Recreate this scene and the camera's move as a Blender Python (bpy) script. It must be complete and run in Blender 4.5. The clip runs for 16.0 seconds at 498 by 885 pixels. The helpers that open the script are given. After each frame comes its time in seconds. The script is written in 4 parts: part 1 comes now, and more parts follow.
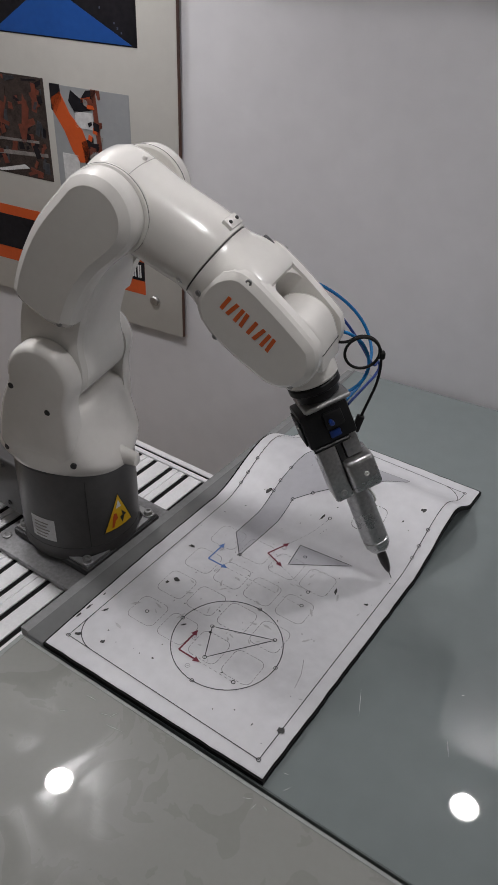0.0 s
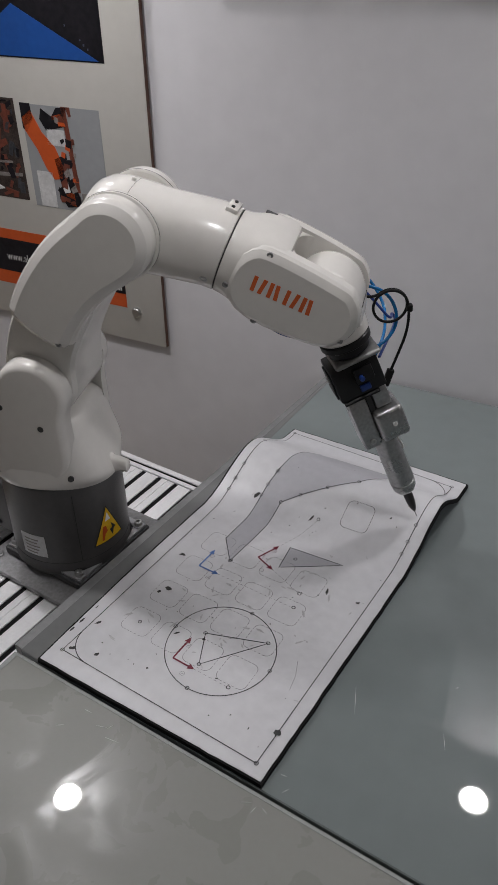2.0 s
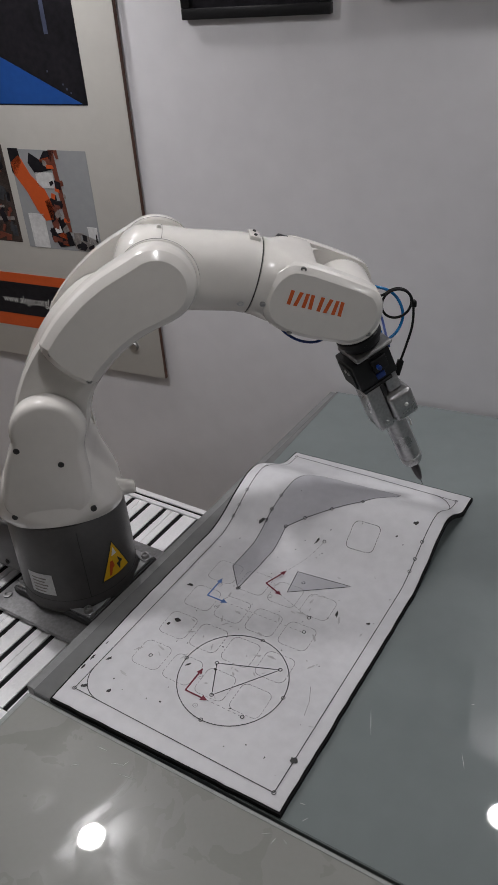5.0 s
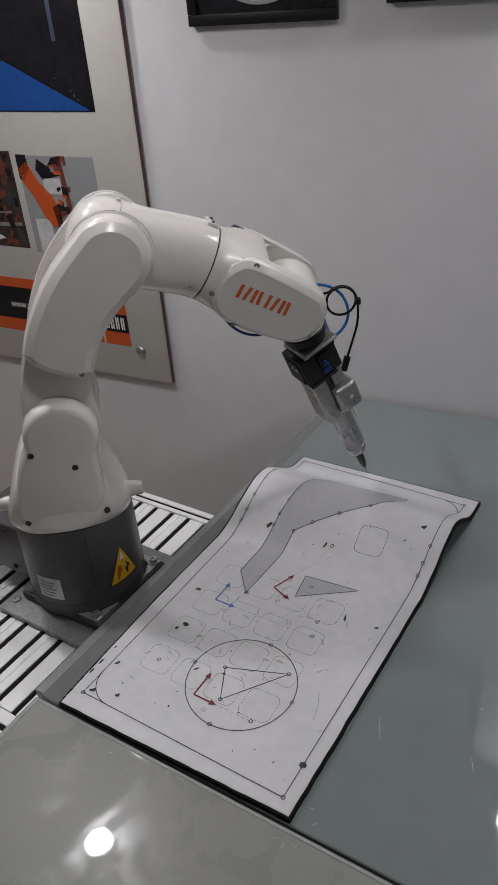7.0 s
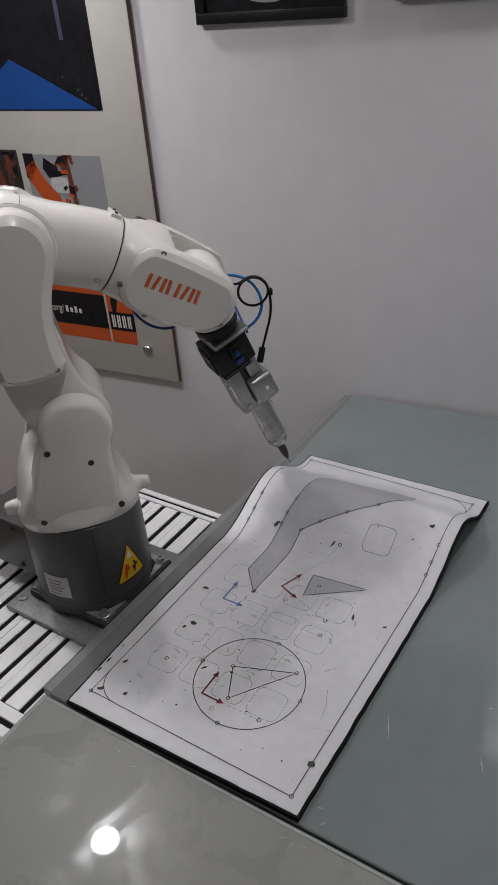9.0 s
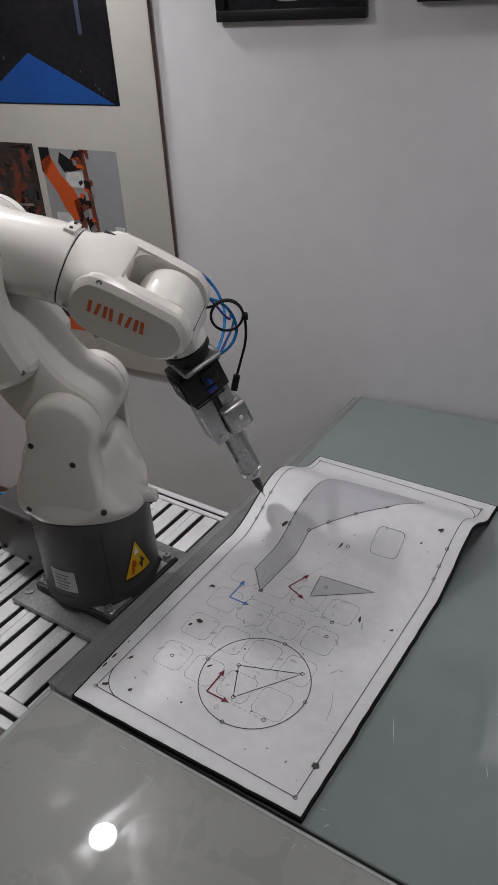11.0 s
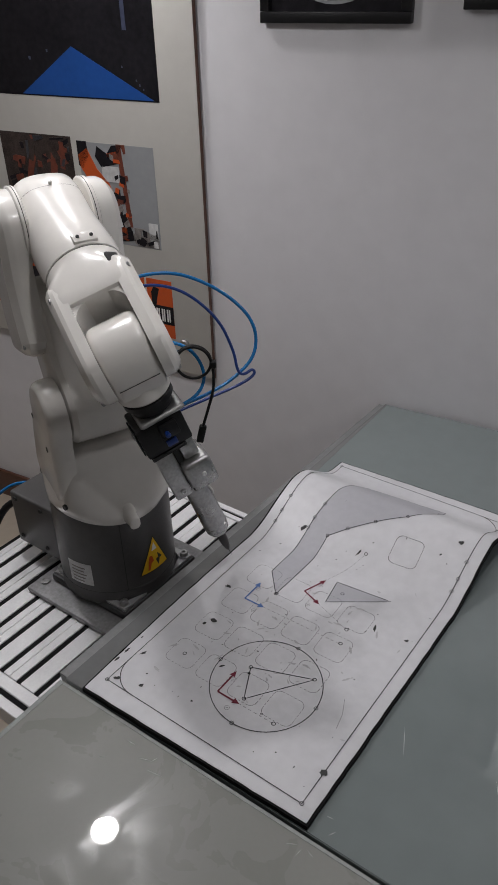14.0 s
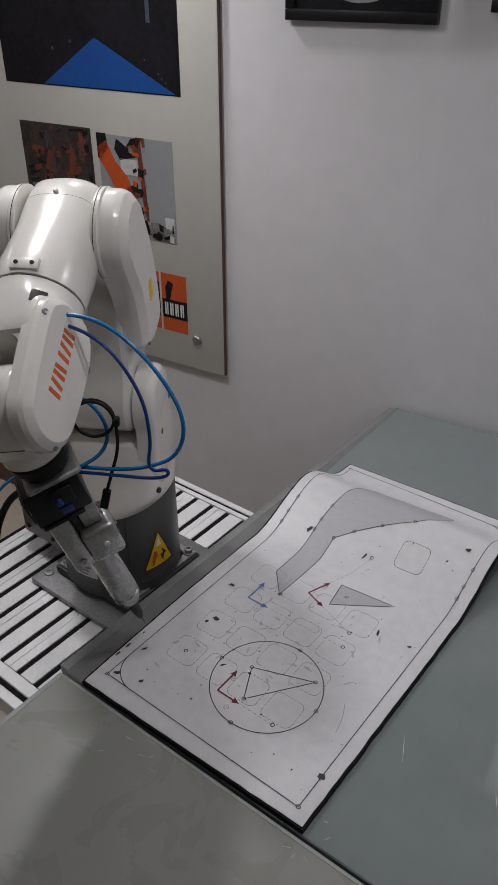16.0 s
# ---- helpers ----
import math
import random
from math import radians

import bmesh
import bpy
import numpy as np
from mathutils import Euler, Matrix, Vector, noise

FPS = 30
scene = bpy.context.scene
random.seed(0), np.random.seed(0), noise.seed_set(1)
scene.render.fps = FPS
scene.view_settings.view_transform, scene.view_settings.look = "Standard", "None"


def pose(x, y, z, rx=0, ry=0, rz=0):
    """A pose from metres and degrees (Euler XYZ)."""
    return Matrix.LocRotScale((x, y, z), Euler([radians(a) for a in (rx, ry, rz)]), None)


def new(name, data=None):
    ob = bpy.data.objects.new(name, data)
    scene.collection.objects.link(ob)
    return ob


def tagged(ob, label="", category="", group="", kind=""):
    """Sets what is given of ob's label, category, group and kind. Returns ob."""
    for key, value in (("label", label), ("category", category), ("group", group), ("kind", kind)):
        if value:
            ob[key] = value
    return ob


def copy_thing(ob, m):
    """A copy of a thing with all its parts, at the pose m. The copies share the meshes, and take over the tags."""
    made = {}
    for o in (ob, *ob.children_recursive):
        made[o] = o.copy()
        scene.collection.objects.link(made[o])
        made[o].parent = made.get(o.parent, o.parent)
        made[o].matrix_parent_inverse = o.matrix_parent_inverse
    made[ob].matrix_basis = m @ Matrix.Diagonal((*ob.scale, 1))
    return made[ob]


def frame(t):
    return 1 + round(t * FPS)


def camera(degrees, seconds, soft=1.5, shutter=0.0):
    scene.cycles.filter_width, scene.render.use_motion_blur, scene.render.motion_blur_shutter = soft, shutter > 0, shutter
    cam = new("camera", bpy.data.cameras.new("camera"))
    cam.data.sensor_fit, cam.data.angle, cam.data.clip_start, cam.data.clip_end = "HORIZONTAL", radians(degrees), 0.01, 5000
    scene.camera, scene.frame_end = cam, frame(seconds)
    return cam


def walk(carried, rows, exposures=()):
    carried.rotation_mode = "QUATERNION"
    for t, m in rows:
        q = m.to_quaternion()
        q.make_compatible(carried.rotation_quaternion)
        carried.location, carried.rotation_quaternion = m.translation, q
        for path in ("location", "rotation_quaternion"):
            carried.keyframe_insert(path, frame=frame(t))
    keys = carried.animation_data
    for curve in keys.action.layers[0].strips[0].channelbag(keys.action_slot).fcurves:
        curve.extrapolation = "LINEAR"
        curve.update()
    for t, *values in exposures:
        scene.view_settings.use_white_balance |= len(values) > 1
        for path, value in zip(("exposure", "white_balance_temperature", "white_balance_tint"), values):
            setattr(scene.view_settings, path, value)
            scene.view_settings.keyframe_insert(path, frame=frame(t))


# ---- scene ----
# ---------------------------------------------------------------- camera
cam = camera(36.14, 16.0, 1.5)
walk(cam, [
    (0, pose(0.7656, -0.5850, 1.0709, 55.051, -1.776, 35.168)),
    (0.5, pose(0.7674, -0.5832, 1.0724, 55.052, -1.667, 34.989)),
    (1, pose(0.7740, -0.5815, 1.0745, 55.100, -1.453, 34.672)),
    (1.5, pose(0.7796, -0.5783, 1.0751, 55.187, -0.587, 33.971)),
    (2, pose(0.7911, -0.5769, 1.0753, 55.509, 0.671, 33.185)),
    (2.5, pose(0.8066, -0.5744, 1.0737, 55.950, 2.089, 32.410)),
    (3, pose(0.8117, -0.5743, 1.0753, 56.325, 3.163, 31.812)),
    (3.5, pose(0.8091, -0.5740, 1.0774, 56.657, 3.542, 31.683)),
    (4, pose(0.8075, -0.5723, 1.0812, 56.929, 3.631, 31.704)),
    (6.5, pose(0.8037, -0.5687, 1.0801, 57.580, 4.142, 31.989)),
    (7, pose(0.8031, -0.5735, 1.0819, 57.645, 4.162, 32.096)),
    (7.5, pose(0.7991, -0.5740, 1.0823, 57.620, 4.247, 32.169)),
    (8, pose(0.8017, -0.5712, 1.0805, 57.628, 4.251, 32.305)),
    (8.5, pose(0.8004, -0.5736, 1.0791, 57.656, 4.319, 32.392)),
    (9, pose(0.7978, -0.5757, 1.0786, 57.660, 4.312, 32.458)),
    (11.5, pose(0.7848, -0.5814, 1.0759, 57.746, 2.950, 33.932)),
    (12, pose(0.7858, -0.5799, 1.0771, 57.779, 2.748, 34.347)),
    (12.5, pose(0.7833, -0.5776, 1.0759, 57.808, 2.804, 34.586)),
    (13, pose(0.7787, -0.5799, 1.0754, 57.866, 2.702, 34.904)),
    (13.5, pose(0.7757, -0.5815, 1.0740, 57.907, 2.156, 35.485)),
    (14, pose(0.7770, -0.5831, 1.0722, 57.993, 1.551, 36.257)),
    (14.5, pose(0.7766, -0.5824, 1.0705, 58.012, 0.963, 36.930)),
    (15, pose(0.7742, -0.5819, 1.0684, 58.014, 0.500, 37.394)),
    (15.5, pose(0.7737, -0.5806, 1.0689, 57.992, 0.259, 37.722)),
    (16, pose(0.7706, -0.5783, 1.0683, 57.885, 0.078, 37.894)),
], exposures=[(0.0, 0.21), (2.0, 0.14), (8.0, 0.06), (16.0, -0.02)])

# ---------------------------------------------------------------- plan (metres; z = 0 is the flat top of the printed sheet)
GLASS_Z = -0.0115
FLOOR_Z = -0.915
CEIL_Z = 1.5
WALL_YAW = 6.565
WALL_D = 1.197
DECK_Z = -0.1125
ROBOT = (-0.2761, 0.3007, -0.0971)


def wall_pose(u, z, out=0.0):
    """A pose on the back wall: u metres along it, facing the room, x along the wall, y up, z out of it."""
    a = radians(WALL_YAW)
    d = WALL_D - out
    p = Vector((-math.sin(a) * d + math.cos(a) * u, math.cos(a) * d + math.sin(a) * u, z))
    return Matrix.Translation(p) @ pose(0, 0, 0, 0, 0, WALL_YAW) @ pose(0, 0, 0, 90, 0, 0)


# ---------------------------------------------------------------- world and lamps
world = bpy.data.worlds.new("room_world")
scene.world = world
world.use_nodes = True
world.node_tree.nodes["Background"].inputs[0].default_value = (0.8, 0.85, 1.0, 1)
world.node_tree.nodes["Background"].inputs[1].default_value = 0.05


def downlight_and_fill(x, y, power, size=0.09):
    data = bpy.data.lights.new("downlight_and_fill", "AREA")
    data.shape, data.size, data.energy, data.color = "DISK", size, power, (1.0, 0.975, 1.0)
    ob = new("downlight_and_fill", data)
    ob.matrix_basis = pose(x, y, CEIL_Z - 0.012)
    data.spread = radians(150)
    return ob


# First two show in reflections, ninth by a shadow; the rest are added fill.
LAMPS = [(-0.62, 0.337, 5.2), (0.604, 1.11, 2.6), (0.33, 0.10, 2.0), (-0.85, 0.90, 2.4), (-1.0, -1.1, 0.5), (2.1, 0.5, 6.2), (2.1, -1.2, 0.8), (0.6, -1.9, 0.4), (-2.1, 0.3, 4.5), (-2.2, -1.2, 1)]
for lx, ly, lp in LAMPS:
    downlight_and_fill(lx, ly, lp)


# ---------------------------------------------------------------- materials
def mat(name, color, rough=0.5, metal=0.0, noise_scale=0.0, noise_amt=0.0, bump=0.0, bump_scale=200.0, coat=0.0, rough_var=0.0, spec=0.5):
    m = bpy.data.materials.new(name)
    m.use_nodes = True
    nt = m.node_tree
    b = nt.nodes["Principled BSDF"]
    b.inputs["Base Color"].default_value = (*color, 1)
    b.inputs["Roughness"].default_value = rough
    b.inputs["Metallic"].default_value = metal
    b.inputs["Coat Weight"].default_value = coat
    b.inputs["Coat Roughness"].default_value = 0.05
    b.inputs["Specular IOR Level"].default_value = spec
    tc = nt.nodes.new("ShaderNodeTexCoord")
    if noise_amt:
        n1 = nt.nodes.new("ShaderNodeTexNoise")
        n1.inputs["Scale"].default_value = noise_scale
        n1.inputs["Detail"].default_value = 6
        n2 = nt.nodes.new("ShaderNodeTexNoise")
        n2.inputs["Scale"].default_value = noise_scale * 9
        n2.inputs["Detail"].default_value = 3
        add = nt.nodes.new("ShaderNodeMath")
        add.operation = "ADD"
        nt.links.new(tc.outputs["Object"], n1.inputs["Vector"])
        nt.links.new(tc.outputs["Object"], n2.inputs["Vector"])
        nt.links.new(n1.outputs["Fac"], add.inputs[0])
        nt.links.new(n2.outputs["Fac"], add.inputs[1])
        mp = nt.nodes.new("ShaderNodeMapRange")
        mp.inputs["From Min"].default_value, mp.inputs["From Max"].default_value = 0.6, 1.4
        mp.inputs["To Min"].default_value, mp.inputs["To Max"].default_value = 1 - noise_amt, 1 + noise_amt
        nt.links.new(add.outputs[0], mp.inputs["Value"])
        mul = nt.nodes.new("ShaderNodeVectorMath")
        mul.operation = "SCALE"
        mul.inputs[0].default_value = color
        nt.links.new(mp.outputs[0], mul.inputs["Scale"])
        nt.links.new(mul.outputs[0], b.inputs["Base Color"])
        if rough_var:
            mr = nt.nodes.new("ShaderNodeMapRange")
            mr.inputs["From Min"].default_value, mr.inputs["From Max"].default_value = 0.35, 0.65
            mr.inputs["To Min"].default_value, mr.inputs["To Max"].default_value = max(0.02, rough - rough_var), rough + rough_var
            nt.links.new(n1.outputs["Fac"], mr.inputs["Value"])
            nt.links.new(mr.outputs[0], b.inputs["Roughness"])
    if bump:
        nb = nt.nodes.new("ShaderNodeTexNoise")
        nb.inputs["Scale"].default_value = bump_scale
        nb.inputs["Detail"].default_value = 4
        nt.links.new(tc.outputs["Object"], nb.inputs["Vector"])
        bp = nt.nodes.new("ShaderNodeBump")
        bp.inputs["Strength"].default_value = bump
        bp.inputs["Distance"].default_value = 0.002
        nt.links.new(nb.outputs["Fac"], bp.inputs["Height"])
        nt.links.new(bp.outputs[0], b.inputs["Normal"])
    return m


def glow(name, color, strength):
    m = bpy.data.materials.new(name)
    m.use_nodes = True
    b = m.node_tree.nodes["Principled BSDF"]
    b.inputs["Base Color"].default_value = (*color, 1)
    b.inputs["Emission Color"].default_value = (*color, 1)
    b.inputs["Emission Strength"].default_value = strength
    return m


M_WALL = mat("wall_paint", (0.68, 0.67, 0.69), 0.58, noise_scale=1.5, noise_amt=0.05, bump=0.15, bump_scale=60)
M_CEIL = mat("ceiling_paint", (0.62, 0.62, 0.61), 0.8, noise_scale=2, noise_amt=0.04)
M_FLOOR = mat("floor_tile", (0.42, 0.36, 0.29), 0.35, noise_scale=3, noise_amt=0.1)
M_SKIRT = mat("skirting_brown", (0.09, 0.035, 0.02), 0.4, noise_scale=8, noise_amt=0.2)
M_SHELL = mat("white_robot_paint", (0.71, 0.69, 0.655), 0.24, noise_scale=6, noise_amt=0.03, bump=0.03, bump_scale=900, coat=0.35)
M_SEAM = mat("dark_seam", (0.03, 0.03, 0.03), 0.6, noise_scale=40, noise_amt=0.2)
M_GREY = mat("grey_cast_paint", (0.066, 0.064, 0.064), 0.36, noise_scale=8, noise_amt=0.12, bump=0.12, bump_scale=500)
M_STEEL = mat("brushed_steel", (0.5, 0.5, 0.5), 0.35, 1.0, noise_scale=30, noise_amt=0.15, bump=0.05, bump_scale=300)
M_FOOT_POCKET = mat("dark_foot_and_pocket_shade", (0.055, 0.055, 0.057), 0.42, 0.35, noise_scale=14, noise_amt=0.3, bump=0.1, bump_scale=200)
M_ADAPT = mat("grey_adapter_plate", (0.27, 0.27, 0.275), 0.42, 0.5, noise_scale=14, noise_amt=0.3, bump=0.1, bump_scale=200)
M_LUG = mat("bright_aluminium", (0.42, 0.42, 0.43), 0.34, 0.6, noise_scale=40, noise_amt=0.12)
M_PLATE = mat("worn_steel_plate", (0.30, 0.30, 0.30), 0.48, 0.8, noise_scale=14, noise_amt=0.3, bump=0.1, bump_scale=200)
M_ALU = mat("aluminium_profile", (0.84, 0.84, 0.85), 0.35, 0.3, noise_scale=20, noise_amt=0.06, bump=0.03)
M_BLACK = mat("black_anodised", (0.010, 0.010, 0.011), 0.42, noise_scale=30, noise_amt=0.3, bump=0.05, spec=0.28)
M_BOARD_SLOT = mat("black_board_and_slot_shade", (0.007, 0.007, 0.0075), 0.7, noise_scale=30, noise_amt=0.4, bump=0.1, spec=0.12)
M_TOOL = mat("worn_tool_aluminium", (0.40, 0.40, 0.40), 0.30, 0.95, noise_scale=18, noise_amt=0.28, bump=0.03, bump_scale=90, rough_var=0.12)
M_RUBBER = mat("black_rubber", (0.012, 0.014, 0.015), 0.6, noise_scale=30, noise_amt=0.3, bump=0.1)
M_GLASS = mat("back_painted_glass", (0.198, 0.226, 0.226), 0.025, noise_scale=2.5, noise_amt=0.05, spec=0.55)
M_GLASS2 = mat("back_painted_glass_worn", (0.265, 0.268, 0.250), 0.13, noise_scale=13, noise_amt=0.025, spec=0.3, rough_var=0.11, coat=1.0)
M_GLASS2.node_tree.nodes["Principled BSDF"].inputs["Coat Roughness"].default_value = 0.018
haze = M_GLASS2.node_tree.nodes["Principled BSDF"].inputs["Roughness"].links[0].from_node
haze.inputs["From Min"].default_value, haze.inputs["From Max"].default_value = 0.40, 0.74
haze.inputs["To Min"].default_value, haze.inputs["To Max"].default_value = 0.40, 0.14
haze.interpolation_type = "SMOOTHERSTEP"
smear = haze.inputs["Value"].links[0].from_node
smear.inputs["Scale"].default_value, smear.inputs["Distortion"].default_value, smear.inputs["Detail"].default_value = 8.0, 1.4, 4.0
M_EDGE_GLINT = mat("bevel_highlight", (0.36, 0.38, 0.37), 0.12, noise_scale=30, noise_amt=0.2)
M_TRIM = mat("grey_strip", (0.24, 0.245, 0.245), 0.3, 0.3, noise_scale=12, noise_amt=0.15)
M_REFLECTION = mat("grey_painted_reflection", (0.175, 0.178, 0.178), 0.10, noise_scale=4, noise_amt=0.1, spec=0.5)
M_SCRATCH = mat("dried_scratch", (0.55, 0.56, 0.54), 0.5, noise_scale=80, noise_amt=0.3)
M_PAPER = mat("white_sheet", (0.61, 0.61, 0.63), 0.38, noise_scale=5.0, noise_amt=0.075, bump=0.2, bump_scale=14, rough_var=0.08)
M_INK = mat("grey_ink", (0.045, 0.045, 0.05), 0.6, noise_scale=60, noise_amt=0.3)
M_GRIME = mat("grey_grime", (0.47, 0.47, 0.48), 0.55, noise_scale=90, noise_amt=0.25)
M_INKL = mat("faint_grey_ink", (0.26, 0.26, 0.27), 0.6, noise_scale=60, noise_amt=0.2)
M_FILL = mat("grey_fill_print", (0.42, 0.42, 0.45), 0.5, noise_scale=9, noise_amt=0.05)
M_REDINK = mat("dark_red_ink", (0.16, 0.015, 0.035), 0.6, noise_scale=60, noise_amt=0.2)
M_BLUEINK = mat("blue_ink", (0.10, 0.20, 0.48), 0.6, noise_scale=60, noise_amt=0.2)
M_SMUDGE = mat("black_smudge", (0.03, 0.03, 0.03), 0.6, noise_scale=200, noise_amt=0.5)
M_ORANGE = mat("orange_letters", (0.62, 0.11, 0.02), 0.4, noise_scale=30, noise_amt=0.1)
M_YELLOW = mat("warning_yellow", (0.75, 0.45, 0.02), 0.4, noise_scale=30, noise_amt=0.1)
M_POSTER = mat("poster_board", (0.53, 0.515, 0.48), 0.42, noise_scale=3, noise_amt=0.04)
M_PORANGE = mat("poster_orange", (0.55, 0.09, 0.02), 0.4, noise_scale=10, noise_amt=0.08)
M_PDARK = mat("poster_black", (0.015, 0.014, 0.017), 0.35, noise_scale=6, noise_amt=0.5, spec=0.2)
M_PBLUE = mat("poster_blue", (0.015, 0.075, 0.30), 0.35, noise_scale=6, noise_amt=0.12)
M_PGREY = mat("photo_grey", (0.30, 0.31, 0.32), 0.4, noise_scale=5, noise_amt=0.07)
M_STREAK = mat("photo_streak", (0.055, 0.065, 0.11), 0.4, noise_scale=9, noise_amt=0.3)
M_PLIGHT = mat("photo_light", (0.6, 0.6, 0.6), 0.4, noise_scale=12, noise_amt=0.2)
M_PBROWN = mat("photo_brown", (0.050, 0.038, 0.034), 0.4, noise_scale=35, noise_amt=0.7, spec=0.25)
M_PMETAL = mat("photo_metal", (0.22, 0.20, 0.19), 0.4, noise_scale=40, noise_amt=0.6)
M_PRUST = mat("photo_rust", (0.15, 0.042, 0.026), 0.4, noise_scale=60, noise_amt=0.5)
M_PDIM = mat("photo_dim", (0.045, 0.048, 0.055), 0.35, noise_scale=14, noise_amt=0.6)
M_WHITE = mat("white_print", (0.75, 0.75, 0.73), 0.45, noise_scale=30, noise_amt=0.06)
M_HOSE = mat("blue_hose", (0.01, 0.16, 0.42), 0.25, noise_scale=40, noise_amt=0.1, coat=0.3)
M_HOSED = mat("dark_blue_hose", (0.008, 0.035, 0.19), 0.3, noise_scale=40, noise_amt=0.1)
M_CABLE = mat("black_cable", (0.009, 0.009, 0.009), 0.5, noise_scale=40, noise_amt=0.2, spec=0.2)
M_NIB = mat("dark_pen_nib", (0.02, 0.015, 0.016), 0.4, noise_scale=80, noise_amt=0.3)
M_LAMP = glow("lamp_glow", (1.0, 0.98, 0.95), 25.0)


# ---------------------------------------------------------------- mesh helpers
def link_mesh(name, bm, material, smooth=0.6):
    bmesh.ops.recalc_face_normals(bm, faces=bm.faces)
    me = bpy.data.meshes.new(name)
    bm.to_mesh(me)
    bm.free()
    me.materials.append(material)
    if smooth:
        me.shade_smooth()
        me.set_sharp_from_angle(angle=smooth)
    return new(name, me)


def part(name, bm, material, parent, label="", smooth=0.6, at=None):
    ob = link_mesh(name, bm, material, smooth)
    ob.parent = parent
    if at is not None:
        ob.matrix_basis = at
    if label:
        tagged(ob, label)
    return ob


def thing(name, at, label, category, group="", kind=""):
    ob = new(name)
    ob.empty_display_size = 0.05
    ob.matrix_basis = at
    return tagged(ob, label, category, group, kind)


def box(x0, x1, y0, y1, z0, z1, bevel=0.0, seg=2, bm=None):
    """A box, rounded by bevel, added to bm."""
    b = bmesh.new()
    bmesh.ops.create_cube(b, size=1, matrix=Matrix.LocRotScale(((x0 + x1) / 2, (y0 + y1) / 2, (z0 + z1) / 2), None, (abs(x1 - x0), abs(y1 - y0), abs(z1 - z0))))
    if bevel:
        bmesh.ops.bevel(b, geom=list(b.edges), offset=bevel, segments=seg, affect="EDGES", profile=0.5)
    return merge(bm, b)


def merge(bm, b):
    if bm is None:
        return b
    me = bpy.data.meshes.new("tmp")
    b.to_mesh(me)
    b.free()
    bm.from_mesh(me)
    bpy.data.meshes.remove(me)
    return bm


def turned(profile, seg=32, m=None, bm=None, close=True):
    """A body of revolution about z: profile is a list of (radius, z)."""
    b = bmesh.new()
    rings = [[b.verts.new((r * math.cos(2 * math.pi * i / seg), r * math.sin(2 * math.pi * i / seg), z)) for i in range(seg)] for r, z in profile]
    for a, c in zip(rings, rings[1:]):
        for i in range(seg):
            b.faces.new((a[i], a[(i + 1) % seg], c[(i + 1) % seg], c[i]))
    if close:
        b.faces.new(rings[0][::-1])
        b.faces.new(rings[-1])
    if m is not None:
        bmesh.ops.transform(b, matrix=m, verts=b.verts)
    return merge(bm, b)


def loft(sections, bm=None, close=True):
    """Joins closed rings of equally many points."""
    b = bmesh.new()
    rings = [[b.verts.new(p) for p in s] for s in sections]
    n = len(rings[0])
    for a, c in zip(rings, rings[1:]):
        for i in range(n):
            b.faces.new((a[i], a[(i + 1) % n], c[(i + 1) % n], c[i]))
    if close:
        b.faces.new(rings[0][::-1])
        b.faces.new(rings[-1])
    return merge(bm, b)


def oval(x, cy, cz, ry, rz, n=40, power=2.0):
    """A ring across x: a superellipse."""
    out = []
    for i in range(n):
        a = 2 * math.pi * i / n
        c, s = math.cos(a), math.sin(a)
        out.append((x, cy + ry * math.copysign(abs(c) ** (2 / power), c), cz + rz * math.copysign(abs(s) ** (2 / power), s)))
    return out


def arc(cx, cz, r, a0, a1, n=12):
    return [(cx + r * math.cos(radians(a0 + (a1 - a0) * i / n)), cz + r * math.sin(radians(a0 + (a1 - a0) * i / n))) for i in range(n + 1)]


def smooth_outline(pts, rounds=2):
    """Corner cutting of a closed outline."""
    for _ in range(rounds):
        out = []
        for i, p in enumerate(pts):
            q = pts[(i + 1) % len(pts)]
            out += [(p[0] * 0.75 + q[0] * 0.25, p[1] * 0.75 + q[1] * 0.25), (p[0] * 0.25 + q[0] * 0.75, p[1] * 0.25 + q[1] * 0.75)]
        pts = out
    return pts


def inset_outline(pts, d):
    """The closed outline moved inwards by d (anticlockwise in x, z)."""
    n, out = len(pts), []
    area = sum(pts[i][0] * pts[(i + 1) % n][1] - pts[(i + 1) % n][0] * pts[i][1] for i in range(n))
    sg = 1 if area > 0 else -1
    for i in range(n):
        a, b, c = Vector(pts[i - 1]), Vector(pts[i]), Vector(pts[(i + 1) % n])
        t = (c - a)
        t = t.normalized() if t.length > 1e-9 else Vector((1, 0))
        nrm = Vector((-t.y, t.x)) * sg
        out.append((b.x + nrm.x * d, b.y + nrm.y * d))
    return out


def shell(outline, y0, y1, steps=((0.0, 0.0),), bm=None):
    """A slab of the outline (x, z) from y0 to y1; towards y1 its rim steps in by (inset, drop) pairs, the last being the face."""
    secs = [[(x, y0, z) for x, z in outline]]
    sg = 1 if y1 > y0 else -1
    for ins, drop in steps:
        o = inset_outline(outline, ins) if ins else outline
        secs.append([(x, y1 - sg * drop, z) for x, z in o])
    return loft(secs, bm)


def tube(points, r, seg=10, bm=None, rounds=3):
    """A round tube along a smoothed open line."""
    pts = [Vector(p) for p in points]
    for _ in range(rounds):
        out = [pts[0]]
        for a, c in zip(pts, pts[1:]):
            out += [a * 0.75 + c * 0.25, a * 0.25 + c * 0.75]
        pts = out + [pts[-1]]
    secs, up = [], Vector((0.13, 0.31, 0.94)).normalized()
